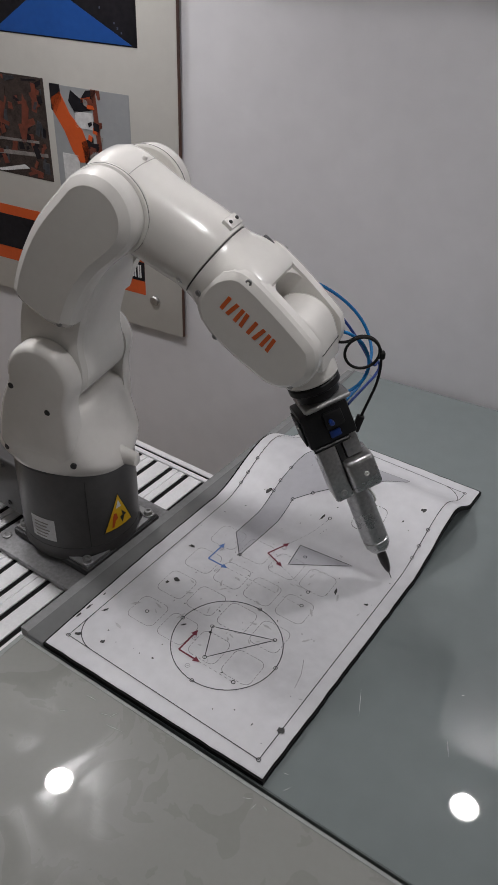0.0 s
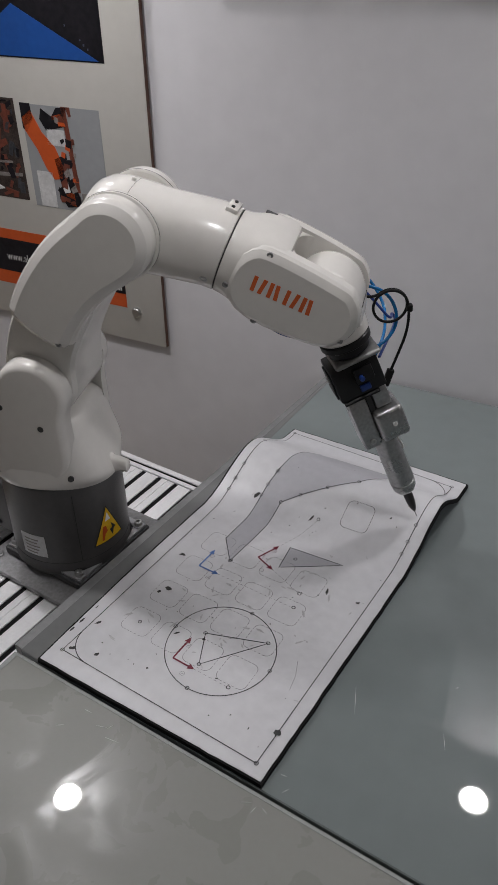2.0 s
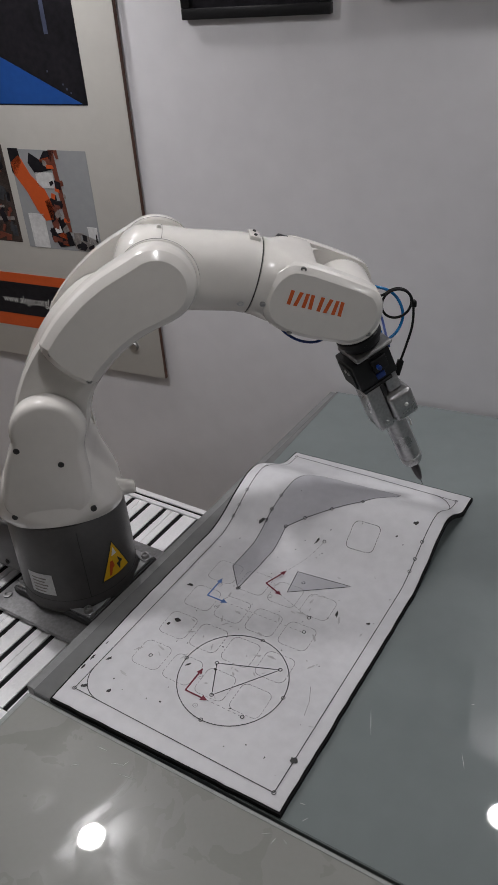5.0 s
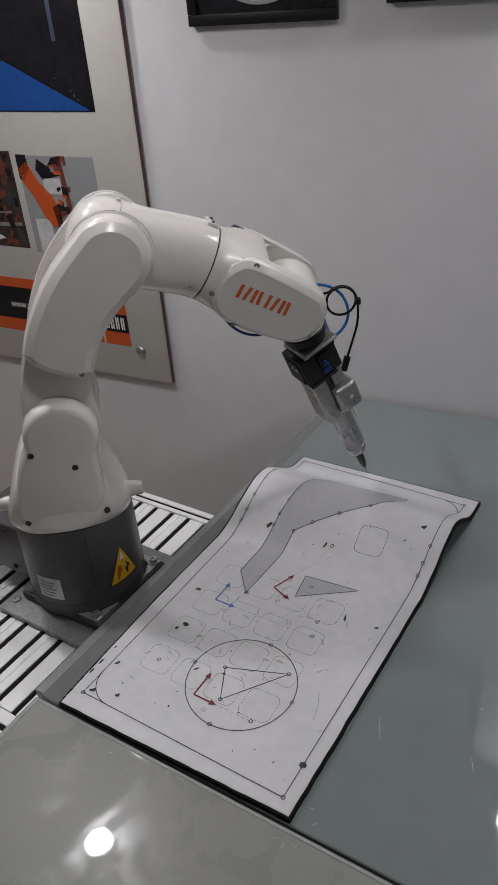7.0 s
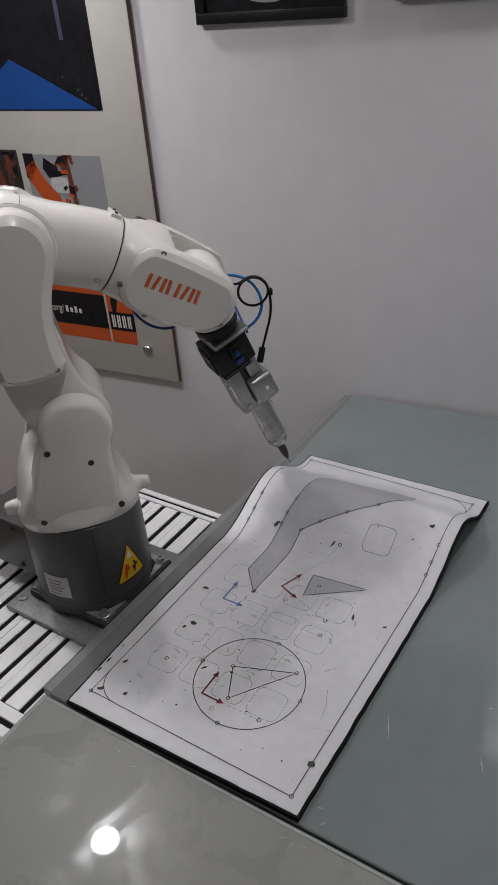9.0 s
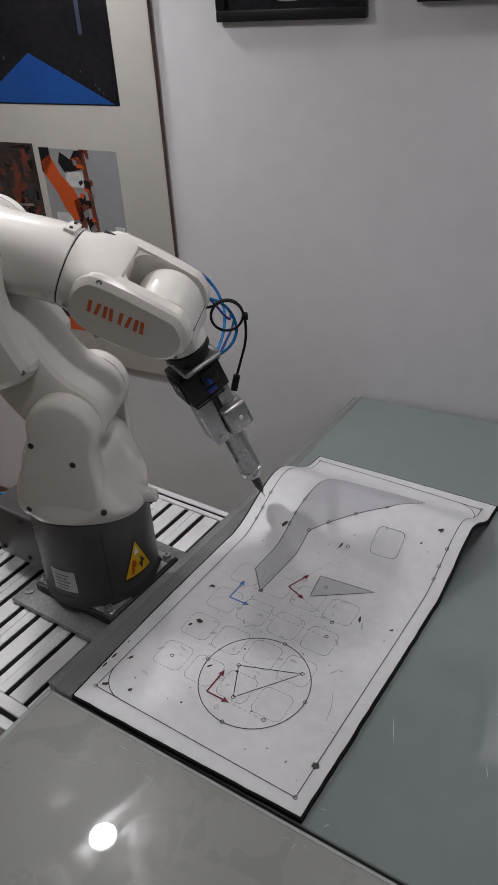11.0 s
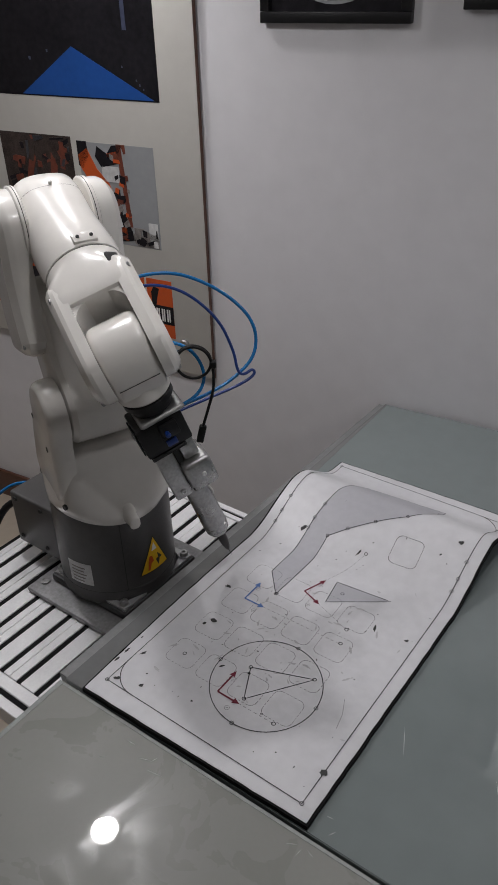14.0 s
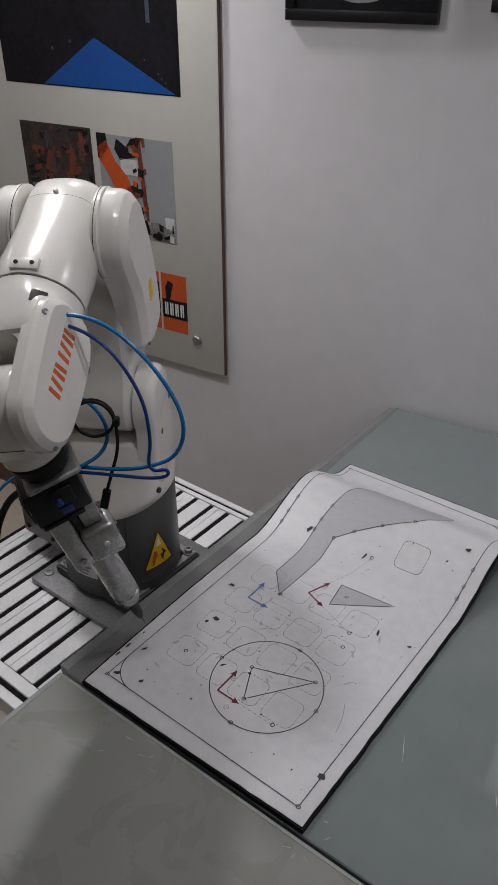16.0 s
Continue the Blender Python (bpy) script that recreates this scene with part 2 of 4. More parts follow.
    for i, p in enumerate(pts):
        t = (pts[min(i + 1, len(pts) - 1)] - pts[max(i - 1, 0)]).normalized()
        sx = up.cross(t)
        sx.normalize()
        up = t.cross(sx)
        secs.append([p + (sx * math.cos(2 * math.pi * k / seg) + up * math.sin(2 * math.pi * k / seg)) * r for k in range(seg)])
    return loft(secs, bm)


# ---------------------------------------------------------------- room
def structure(name, bm, material, label, category, at=None):
    ob = link_mesh(name, bm, material, 0.5)
    if at is not None:
        ob.matrix_basis = at
    return tagged(ob, label, category, "", "structure")


structure("floor", box(-4.2, 4.2, -4.5, 2.2, FLOOR_Z - 0.1, FLOOR_Z), M_FLOOR, "beige tiled floor of the showroom", "floor")
structure("ceiling", box(-4.2, 4.2, -4.5, 2.2, CEIL_Z, CEIL_Z + 0.1), M_CEIL, "plain white ceiling with round downlights", "ceiling")
structure("wall_north", box(-4.5, 4.5, FLOOR_Z, CEIL_Z, -0.15, 0.0), M_WALL, "pale grey painted wall behind the tables", "wall", wall_pose(0, 0))
structure("wall_west", box(-4.2, -4.05, -4.5, 2.0, FLOOR_Z, CEIL_Z), M_WALL, "pale grey painted side wall", "wall")
structure("wall_east", box(4.05, 4.2, -4.5, 2.0, FLOOR_Z, CEIL_Z), M_WALL, "pale grey painted side wall", "wall")
structure("wall_south", box(-4.2, 4.2, -4.5, -4.35, FLOOR_Z, CEIL_Z), M_WALL, "pale grey painted rear wall", "wall")
structure("baseboard", box(-4.0, 4.0, FLOOR_Z, FLOOR_Z + 0.135, 0.0, 0.014, 0.003), M_SKIRT, "dark brown skirting board along the wall", "baseboard", wall_pose(0, 0))


def downlight(x, y):
    t = thing("ceiling_light", pose(x, y, CEIL_Z), "round white recessed ceiling downlight, lit; most are added fill lights", "ceiling light", "ceiling downlights")
    part("trim_ring", turned([(0.058, 0.0), (0.062, -0.004), (0.052, -0.008), (0.050, -0.003), (0.050, 0.0)], 32, close=False), M_CEIL, t)
    part("diffuser", turned([(0.049, -0.002), (0.049, -0.004)], 32), M_LAMP, t, "glowing white diffuser")
    return t


# The added fill lamps get the same fittings.
for lx, ly, lp in LAMPS:
    downlight(lx, ly)

panel = thing("ceiling_panel", pose(0.600, 1.10, CEIL_Z), "white rectangular ceiling light surround", "ceiling light")
pb = box(-0.075, -0.064, -0.15, 0.13, -0.012, -0.001, 0.002, 1)
for q in ((0.064, 0.075, -0.15, 0.13), (-0.0635, 0.0635, -0.15, -0.139), (-0.0635, 0.0635, 0.119, 0.13)):
    box(*q, -0.012, -0.001, 0.002, 1, pb)
part("surround", pb, M_WHITE, panel)

# ---------------------------------------------------------------- glass tables


def wall_y(x):
    return (WALL_D + math.sin(radians(WALL_YAW)) * x) / math.cos(radians(WALL_YAW))


def prism(points, z0, z1):
    b = bmesh.new()
    lo = [b.verts.new((x, y, z0)) for x, y in points]
    hi = [b.verts.new((x, y, z1)) for x, y in points]
    n = len(points)
    for i in range(n):
        b.faces.new((lo[i], lo[(i + 1) % n], hi[(i + 1) % n], hi[i]))
    b.faces.new(lo[::-1])
    b.faces.new(hi)
    return b


table = thing("glass_table", pose(0, 0, 0), "grey-green back-painted glass table against the wall", "table")
top_bm = prism([(-0.072, -0.036), (1.9, -0.004), (1.9, wall_y(1.9) - 0.012), (-0.068, wall_y(-0.068) - 0.012)], GLASS_Z - 0.012, GLASS_Z)
bmesh.ops.bevel(top_bm, geom=list(top_bm.edges), offset=0.0015, segments=2, affect="EDGES")
part("tabletop", top_bm, M_GLASS, table, "grey-green glass top", 0.5)
part("table_body", box(-0.06, 1.88, -0.02, 1.18, FLOOR_Z, GLASS_Z - 0.0125), M_TRIM, table)
part("edge_strip", prism([(-0.094, -0.03), (-0.074, -0.03), (-0.070, wall_y(-0.07) - 0.014), (-0.086, wall_y(-0.086) - 0.014)], GLASS_Z - 0.05, GLASS_Z - 0.003), M_TRIM, table, "dull grey edging strip")

# Grey strip laid over the glass paints its reflection of robot and wall.
part("reflection_strip", prism([(-0.0715, -0.0355), (-0.026, -0.0348), (-0.028, 0.50), (-0.050, 0.80), (-0.062, wall_y(-0.062) - 0.014), (-0.0675, wall_y(-0.0675) - 0.014)], GLASS_Z + 0.0002, GLASS_Z + 0.0008), M_REFLECTION, table, "dull grey strip on the glass painting its reflection of robot and wall")
front = thing("front_glass_table", pose(0, 0, 0), "grey back-painted glass table in front, scratched and reflecting", "table")
f_bm = prism([(-0.070, -0.6), (1.9, -0.57), (1.9, -0.009), (-0.078, -0.041)], GLASS_Z - 0.012, GLASS_Z)
bmesh.ops.bevel(f_bm, geom=list(f_bm.edges), offset=0.002, segments=2, affect="EDGES")
part("tabletop", f_bm, M_GLASS2, front, "glossy grey glass top", 0.5)
part("table_body", box(-0.055, 1.88, -0.58, -0.06, FLOOR_Z, GLASS_Z - 0.0125), M_TRIM, front)

# Pale strips laid on the glass paint the highlight along its bevelled edges.
part("edge_highlight", prism([(-0.0695, -0.598), (-0.0605, -0.598), (-0.0685, -0.0435), (-0.0775, -0.0435)], GLASS_Z + 0.0002, GLASS_Z + 0.0008), M_EDGE_GLINT, front, "pale strip painting the highlight of the bevelled glass edge", 0.5)
part("edge_highlight", prism([(-0.0675, -0.0480), (1.898, -0.0160), (1.898, -0.0115), (-0.0675, -0.0435)], GLASS_Z + 0.0002, GLASS_Z + 0.0008), M_EDGE_GLINT, front, "pale strip painting the highlight of the bevelled glass edge", 0.5)


def scratch(x, y, length, ang, parent, w=0.0004):
    c, s = math.cos(radians(ang)), math.sin(radians(ang))
    pts = [(x - length / 2 * c, y - length / 2 * s), (x + w * s, y - w * c), (x + length / 2 * c, y + length / 2 * s), (x - w * s, y + w * c)]
    part("scratch", prism(pts, GLASS_Z + 0.0001, GLASS_Z + 0.0004), M_SCRATCH, parent, "", 0)


for x, y, length, ang in ((0.16, -0.075, 0.020, 20), (0.172, -0.068, 0.012, 70), (0.19, -0.085, 0.03, 10), (0.43, -0.055, 0.016, 30), (0.445, -0.06, 0.012, 80), (0.46, -0.052, 0.012, -20), (0.12, -0.065, 0.02, 5), (0.10, -0.11, 0.014, 40)):
    scratch(x, y, length, ang, front)
for x, y, length, ang in ((0.485, 0.195, 0.058, 114), (0.47, -0.008, 0.012, 60), (0.455, 0.012, 0.01, 10), (0.64, 0.20, 0.03, 116), (0.62, 0.31, 0.006, 40)):
    scratch(x, y, length, ang, table, 0.0005)

# ---------------------------------------------------------------- slotted aluminium deck under the robot
DECK_X = -0.5809
BACK_Y = 0.6095
deck = thing("aluminium_profile_table", pose(0, 0, 0), "slotted aluminium profile machine table under the robot", "table")
for i in range(-1, 8):
    x1 = -0.1761 - i * 0.0521
    if i % 2:
        b = box(x1 - 0.0395, x1 - 0.0220, -0.045, BACK_Y - 0.002, DECK_Z - 0.03, DECK_Z, 0.001, 1)
        box(x1 - 0.0200, x1, -0.045, BACK_Y - 0.002, DECK_Z - 0.03, DECK_Z, 0.001, 1, b)
        box(x1 - 0.0222, x1 - 0.0198, -0.045, BACK_Y - 0.002, DECK_Z - 0.03, DECK_Z - 0.0025, 0, 1, b)
    else:
        b = box(x1 - 0.0395, x1, -0.045, BACK_Y - 0.002, DECK_Z - 0.03, DECK_Z, 0.001, 1)
    part("profile_rail", b, M_ALU, deck)
    # Black bar just below the rail tops paints the open slot's shade.
    part("slot", box(x1 - 0.0519, x1 - 0.0397, -0.045, BACK_Y - 0.002, DECK_Z - 0.03, DECK_Z - 0.0025), M_BOARD_SLOT, deck, "black bar standing in for the shade in an open slot")
for y0, sc in ((BACK_Y, 0.637), (-0.105, 1.0)):
    b = box(DECK_X, -0.098, y0, y0 + 0.021 * sc, DECK_Z - 0.04, DECK_Z + 0.002, 0.0015, 1)
    box(DECK_X, -0.098, y0 + 0.032 * sc, y0 + 0.058 * sc, DECK_Z - 0.04, DECK_Z + 0.002, 0.0015, 1, b)
    part("cross_profile", b, M_ALU, deck)
    # Solid black again, painting the shade between the two cross bars.
    part("slot", box(DECK_X, -0.098, y0 + 0.021 * sc, y0 + 0.032 * sc, DECK_Z - 0.04, DECK_Z - 0.0012), M_BOARD_SLOT, deck, "black bar standing in for the shade in an open slot")
for lx in (DECK_X + 0.03, -0.14):
    for ly in (-0.05, 0.59):
        part("leg", box(lx - 0.02, lx + 0.02, ly - 0.02, ly + 0.02, FLOOR_Z, DECK_Z - 0.04, 0.002, 1), M_ALU, deck)

# ---------------------------------------------------------------- printed sheet on its warped board
SHEET = [(-0.021, -0.035), (0.434, -0.022), (0.439, 0.850), (-0.010, 0.838)]


def sheet_xy(u, w):
    a, b, c, d = (Vector(p) for p in SHEET)
    p = (a * (1 - u) + b * u) * (1 - w) + (d * (1 - u) + c * u) * w
    p.x -= 0.013 * max(0.0, 1 - u) ** 4 * math.sin(math.pi * min(1.0, max(0.0, w)))
    return p


def ease(t):
    t = min(1, max(0, t))
    return t * t * (3 - 2 * t)


def sheet_z(x, y):
    """Height of the warped sheet: flat at the front, one long wave across the back."""
    k = min(1, max(0, x / 0.42))
    peak = 0.066 * (1 - k) + 0.058 * k
    y0, ym, y1 = 0.475 + 0.02 * k, 0.655 + 0.02 * k, 0.80 + 0.012 * k
    rise = min(1.0, max(0.0, (y - y0) / (ym - y0)))
    h = peak * (0.8 * ease(rise) + 0.2 * math.sin(math.pi / 2 * rise) if y < ym else ease((y1 - y) / (y1 - ym)))
    return h + 0.0012 * math.sin(9 * x + 3) * math.sin(14 * y) * ease((y - 0.1) * 4)


def sheet_grid(z_off, grow=0.0, nx=24, ny=90, thick=0.0008):
    b = bmesh.new()
    tops, lows = [], []
    for j in range(ny + 1):
        rt, rl = [], []
        for i in range(nx + 1):
            p = sheet_xy(-grow + (1 + 2 * grow) * i / nx, -grow / 2 + (1 + grow) * j / ny)
            wob = 0.0012 * noise.noise((p.x * 40, p.y * 40, 3.0)) if i in (0, nx) or j in (0, ny) else 0
            z = sheet_z(p.x, p.y) + z_off
            rt.append(b.verts.new((p.x + wob, p.y + wob, z)))
            rl.append(b.verts.new((p.x + wob, p.y + wob, z - thick)))
        tops.append(rt)
        lows.append(rl)
    for j in range(ny):
        for i in range(nx):
            b.faces.new((tops[j][i], tops[j][i + 1], tops[j + 1][i + 1], tops[j + 1][i]))
            b.faces.new((lows[j][i], lows[j + 1][i], lows[j + 1][i + 1], lows[j][i + 1]))
    for j in range(ny):
        for i in (0, nx):
            b.faces.new((tops[j][i], tops[j + 1][i], lows[j + 1][i], lows[j][i]))
    for i in range(nx):
        for j in (0, ny):
            b.faces.new((tops[j][i], tops[j][i + 1], lows[j][i + 1], lows[j][i]))
    return b


board = thing("drawing_board", pose(0, 0, GLASS_Z), "white printed practice sheet on a black board warped into a wave", "drawing board")
BZ = pose(0, 0, -GLASS_Z)
part("backing", sheet_grid(-0.0012, 0.008, thick=0.0100), M_BOARD_SLOT, board, "black rubber backing board", at=BZ)
part("paper", sheet_grid(0.0, thick=0.001), M_PAPER, board, "smudged white paper", 0.9, at=BZ)


def ribbon(points, width, material, name, closed=False, lift=0.0006, step=0.012):
    """A printed line that follows the sheet."""
    pts = [Vector(p) for p in points]
    if closed:
        pts.append(pts[0])
    fine = [pts[0]]
    for a, c in zip(pts, pts[1:]):
        n = max(1, int((c - a).length / step))
        fine += [a.lerp(c, k / n) for k in range(1, n + 1)]
    b = bmesh.new()
    prev = None
    for i, p in enumerate(fine):
        t = fine[min(i + 1, len(fine) - 1)] - fine[max(i - 1, 0)]
        if closed and i in (0, len(fine) - 1):
            t = fine[1] - fine[-2]
        t = t.normalized() if t.length > 1e-9 else Vector((1, 0))
        n = Vector((-t.y, t.x)) * width / 2
        cur = [b.verts.new((q.x, q.y, sheet_z(q.x, q.y) + lift)) for q in (p + n, p - n)]
        if prev:
            b.faces.new((prev[0], prev[1], cur[1], cur[0]))
        prev = cur
    return part(name, b, material, board, "", 0, at=BZ)


def dashes(points, width, material, name, dash=0.006, gap=0.005, closed=False):
    pts = [Vector(p) for p in points] + ([Vector(points[0])] if closed else [])
    b = bmesh.new()
    for a, c in zip(pts, pts[1:]):
        length = (c - a).length
        t = (c - a) / length
        n = Vector((-t.y, t.x)) * width / 2
        s = 0
        while s < length:
            e = min(length, s + dash)
            qs = [a + t * s + n, a + t * s - n, a + t * e - n, a + t * e + n]
            b.faces.new([b.verts.new((q.x, q.y, sheet_z(q.x, q.y) + 0.0006)) for q in qs])
            s = e + gap
    return part(name, b, material, board, "", 0, at=BZ)


def patch(points, material, name, lift=0.0004):
    """A filled printed shape between two lines of equally many points."""
    left, right = points
    b = bmesh.new()
    rows = []
    for l, r in zip(left, right):
        l, r = Vector(l), Vector(r)
        rows.append([b.verts.new((q.x, q.y, sheet_z(q.x, q.y) + lift)) for q in (l.lerp(r, i / 8) for i in range(9))])
    for a, c in zip(rows, rows[1:]):
        for i in range(8):
            b.faces.new((a[i], a[i + 1], c[i + 1], c[i]))
    return part(name, b, material, board, "", 0.9, at=BZ)


def resample(points, n):
    pts = [Vector(p) for p in points]
    lens = [0]
    for a, c in zip(pts, pts[1:]):
        lens.append(lens[-1] + (c - a).length)
    out, k = [], 0
    for i in range(n):
        s = lens[-1] * i / (n - 1)
        while k < len(pts) - 2 and lens[k + 1] < s:
            k += 1
        out.append(pts[k].lerp(pts[k + 1], (s - lens[k]) / max(1e-9, lens[k + 1] - lens[k])))
    return out


def rounded_square(cx, cy, s, ang, r=0.012):
    out = []
    for qx, qy, a0 in ((1, 1, 0), (-1, 1, 90), (-1, -1, 180), (1, -1, 270)):
        for k in range(5):
            a = radians(a0 + 22.5 * k)
            x, y = qx * (s / 2 - r) + r * math.cos(a), qy * (s / 2 - r) + r * math.sin(a)
            c, d = math.cos(radians(ang)), math.sin(radians(ang))
            out.append((cx + x * c - y * d, cy + x * d + y * c))
    return out


BX1, BY1 = 0.412, 0.822
LW = 0.0017
CIRCLE = (0.2376, 0.1541)
ribbon([(0, 0), (BX1, 0), (BX1 + 0.002, BY1), (0.0, BY1)], LW, M_INK, "border_line", True)
ribbon([(0.0, 0.055)] + [(0.055 - 0.055 * math.cos(radians(a)), 0.055 - 0.055 * math.sin(radians(a))) for a in range(9, 91, 9)], LW, M_INK, "corner_curve")
ribbon([(BX1 + 0.001, BY1 - 0.05)] + [(BX1 - 0.049 + 0.05 * math.cos(radians(a)), BY1 - 0.05 + 0.05 * math.sin(radians(a))) for a in range(9, 91, 9)], LW, M_INK, "corner_curve")
ribbon([(CIRCLE[0] + 0.1 * math.cos(2 * math.pi * k / 72), CIRCLE[1] + 0.1 * math.sin(2 * math.pi * k / 72)) for k in range(72)], LW, M_INK, "circle_line", True)
ribbon([(0.2251, 0.1055), (0.3027, 0.2101), (0.1935, 0.1690)], LW, M_INK, "triangle_line", True)
LEFT = [(0.078, 0.4016), (0.0785, 0.4908), (0.077, 0.5435), (0.0775, 0.569), (0.082, 0.604), (0.088, 0.65), (0.10, 0.70), (0.12, 0.735), (0.15, 0.748), (0.21, 0.757), (0.299, 0.772)]
RIGHT = [(0.1238, 0.3493), (0.127, 0.42), (0.1282, 0.4839), (0.1258, 0.5446), (0.1578, 0.5748), (0.2043, 0.6121), (0.2588, 0.6539), (0.293, 0.695), (0.305, 0.73), (0.299, 0.772)]
patch((resample(LEFT, 60), resample(RIGHT, 60)), M_FILL, "grey_shape")
ribbon(LEFT, LW, M_INK, "shape_outline", step=0.008)
ribbon(RIGHT, LW, M_INK, "shape_outline", step=0.008)
ribbon([LEFT[0], RIGHT[0]], LW, M_INK, "shape_outline")
TRI = [(0.2175, 0.3864), (0.2069, 0.4497), (0.323, 0.4607)]
patch((resample([TRI[0], TRI[2]], 8), resample([TRI[1], TRI[2]], 8)), M_FILL, "grey_triangle")
ribbon(TRI, LW, M_INK, "triangle_line", True)


def arrow(ox, oy, dx, dy, material):
    """A small axis arrow with its head."""
    d = Vector((dx, dy))
    t = d.normalized()
    n = Vector((-t.y, t.x))
    o = Vector((ox, oy))
    b = bmesh.new()
    for qs in ((o + n * 0.0016, o - n * 0.0016, o + d - n * 0.0016, o + d + n * 0.0016), (o + d + n * 0.006, o + d - n * 0.006, o + d + t * 0.013)):
        b.faces.new([b.verts.new((q.x, q.y, sheet_z(q.x, q.y) + 0.0009)) for q in qs])
    part("axis_arrow", b, material, board, "", 0, at=BZ)


for ox, oy, m, turn in ((0.1782, 0.092, M_REDINK, 0), (0.167, 0.389, M_REDINK, -20), (0.080, 0.3045, M_BLUEINK, 0)):
    c, s = math.cos(radians(turn)), math.sin(radians(turn))
    arrow(ox, oy, 0.034 * c, 0.034 * s, m)
    arrow(ox, oy, -0.042 * s, 0.042 * c, m)
    for gx, gy in ((0.006, 0.037), (0.034, -0.018)):
        qx, qy = ox + gx * c - gy * s, oy + gx * s + gy * c
        ribbon([(qx + 0.0044 * math.cos(a), qy + 0.0044 * math.sin(a)) for a in (k * math.pi / 5 for k in range(10))], 0.0008, M_INKL, "axis_mark", True)
        ribbon([(qx - 0.0015, qy - 0.001), (qx + 0.0018, qy + 0.0012)], 0.001, M_INKL, "axis_mark")
for row in (0.1275, 0.2115, 0.294, 0.379):
    for col in (0.0755, 0.1465, 0.218, 0.291):
        dashes(rounded_square(col, row, 0.059, 1.5), 0.0010, M_INKL, "dashed_square", 0.005, 0.003, True)
dashes(rounded_square(0.295, 0.578, 0.060, 3), 0.0011, M_INK, "dashed_square", 0.005, 0.0022, True)
dashes([(0.184, 0.435), (0.203, 0.49), (0.2215, 0.5419)], 0.0009, M_INKL, "dashed_line")
dashes([(0.1782, 0.092), (0.296, 0.0927)], 0.0009, M_INKL, "dashed_line")
dashes([(0.08, 0.3045), (0.2986, 0.3071)], 0.0009, M_INKL, "dashed_line")
dashes([(0.167, 0.389), (0.2891, 0.345)], 0.0009, M_INKL, "dashed_line")
ribbon([(0.3675, 0.2038), (0.38, 0.1751), (0.3861, 0.1446)], 0.0008, M_INKL, "scratch")


def node_mark(x, y, s=0.0034):
    ribbon([(x + s * math.cos(a), y + s * math.sin(a)) for a in (k * math.pi / 4 for k in range(8))], 0.0015, M_INK, "node_mark", True, 0.0010, 0.02)


for x, y in [(0, 0), (BX1, 0), (BX1, 0.0623), (BX1 + 0.002, BY1), (0, BY1), (0.2399, 0.254), (0.2378, 0.0541), (0.3374, 0.1597), (0.1376, 0.1524), (0.2251, 0.1055), (0.3027, 0.2101), (0.1935, 0.169), (0.2975, 0.3086), (0.2215, 0.5419),
             (0.1258, 0.5446), (0.1578, 0.5748), (0.2043, 0.6121), (0.2588, 0.6539), (0.1238, 0.3493), (0.077, 0.5435), (0.0775, 0.569), (0.082, 0.604), (0.12, 0.735), (0.0, 0.5275), (0.0, 0.5541), (0.0, 0.5905), (0.0, 0.68), (0.413, 0.5414), (0.413, 0.5687), (0.413, 0.6064), (0.296, 0.0927), (0.0747, 0.1254), (0.2336, 0.4251), (0.2891, 0.345), (0.125, 0.3514)]:
    node_mark(x, y)


def smudge(x, y, r, stretch=1.0, ang=0.0, material=None):
    rng = random.Random(int(x * 9000 + y * 700))
    b = bmesh.new()
    vs = []
    for k in range(12):
        a = 2 * math.pi * k / 12
        rr = r * rng.uniform(0.6, 1.25)
        px, py = rr * math.cos(a) * stretch, rr * math.sin(a)
        c, s = math.cos(radians(ang)), math.sin(radians(ang))
        q = (x + px * c - py * s, y + px * s + py * c)
        vs.append(b.verts.new((q[0], q[1], sheet_z(*q) + 0.0012)))
    b.faces.new(vs)
    part("ink_smudge", b, material or M_SMUDGE, board, "", 0, at=BZ)


for x, y, r, st, an in [(0.0598, 0.0244, 0.0045, 1, 0), (0.0316, 0.3131, 0.0045, 1.5, 20), (0.3316, 0.3786, 0.0028, 3.0, 110), (0.2065, 0.5385, 0.0026, 3.2, 70), (0.412, 0.0623, 0.006, 1, 0), (0.067, 0.221, 0.0055, 1.3, 30), (0.0563, 0.2054, 0.0035, 1, 0), (0.386, 0.642, 0.0055, 1, 0),
                        (0.012, 0.012, 0.004, 1.6, 40), (0.011, 0.082, 0.003, 2.2, 60), (0.1538, 0.0501, 0.0024, 1, 0), (0.0675, 0.5388, 0.005, 1.5, 60), (0.3945, 0.3844, 0.0028, 1.6, 40), (0.1496, 0.1411, 0.0028, 2.2, 60), (0.20, 0.155, 0.002, 2, 0), (0.05, 0.05, 0.0016, 1, 0), (0.33, 0.05, 0.0014, 1, 0),
                        (0.36, 0.25, 0.0012, 1, 0), (0.30, 0.03, 0.0012, 1, 0), (0.36, 0.60, 0.0016, 2, 60), (0.30, 0.73, 0.002, 2, 20), (0.02, 0.44, 0.0014, 1, 0), (0.12, 0.63, 0.0012, 1, 0), (0.23, 0.69, 0.0012, 1, 0)]:
    smudge(x, y, r, st, an)
grng = random.Random(23)
for k in range(44):
    smudge(grng.uniform(0.0, 0.41), grng.uniform(-0.01, 0.62), grng.uniform(0.0005, 0.0012), grng.uniform(1, 2.5), grng.uniform(0, 180))
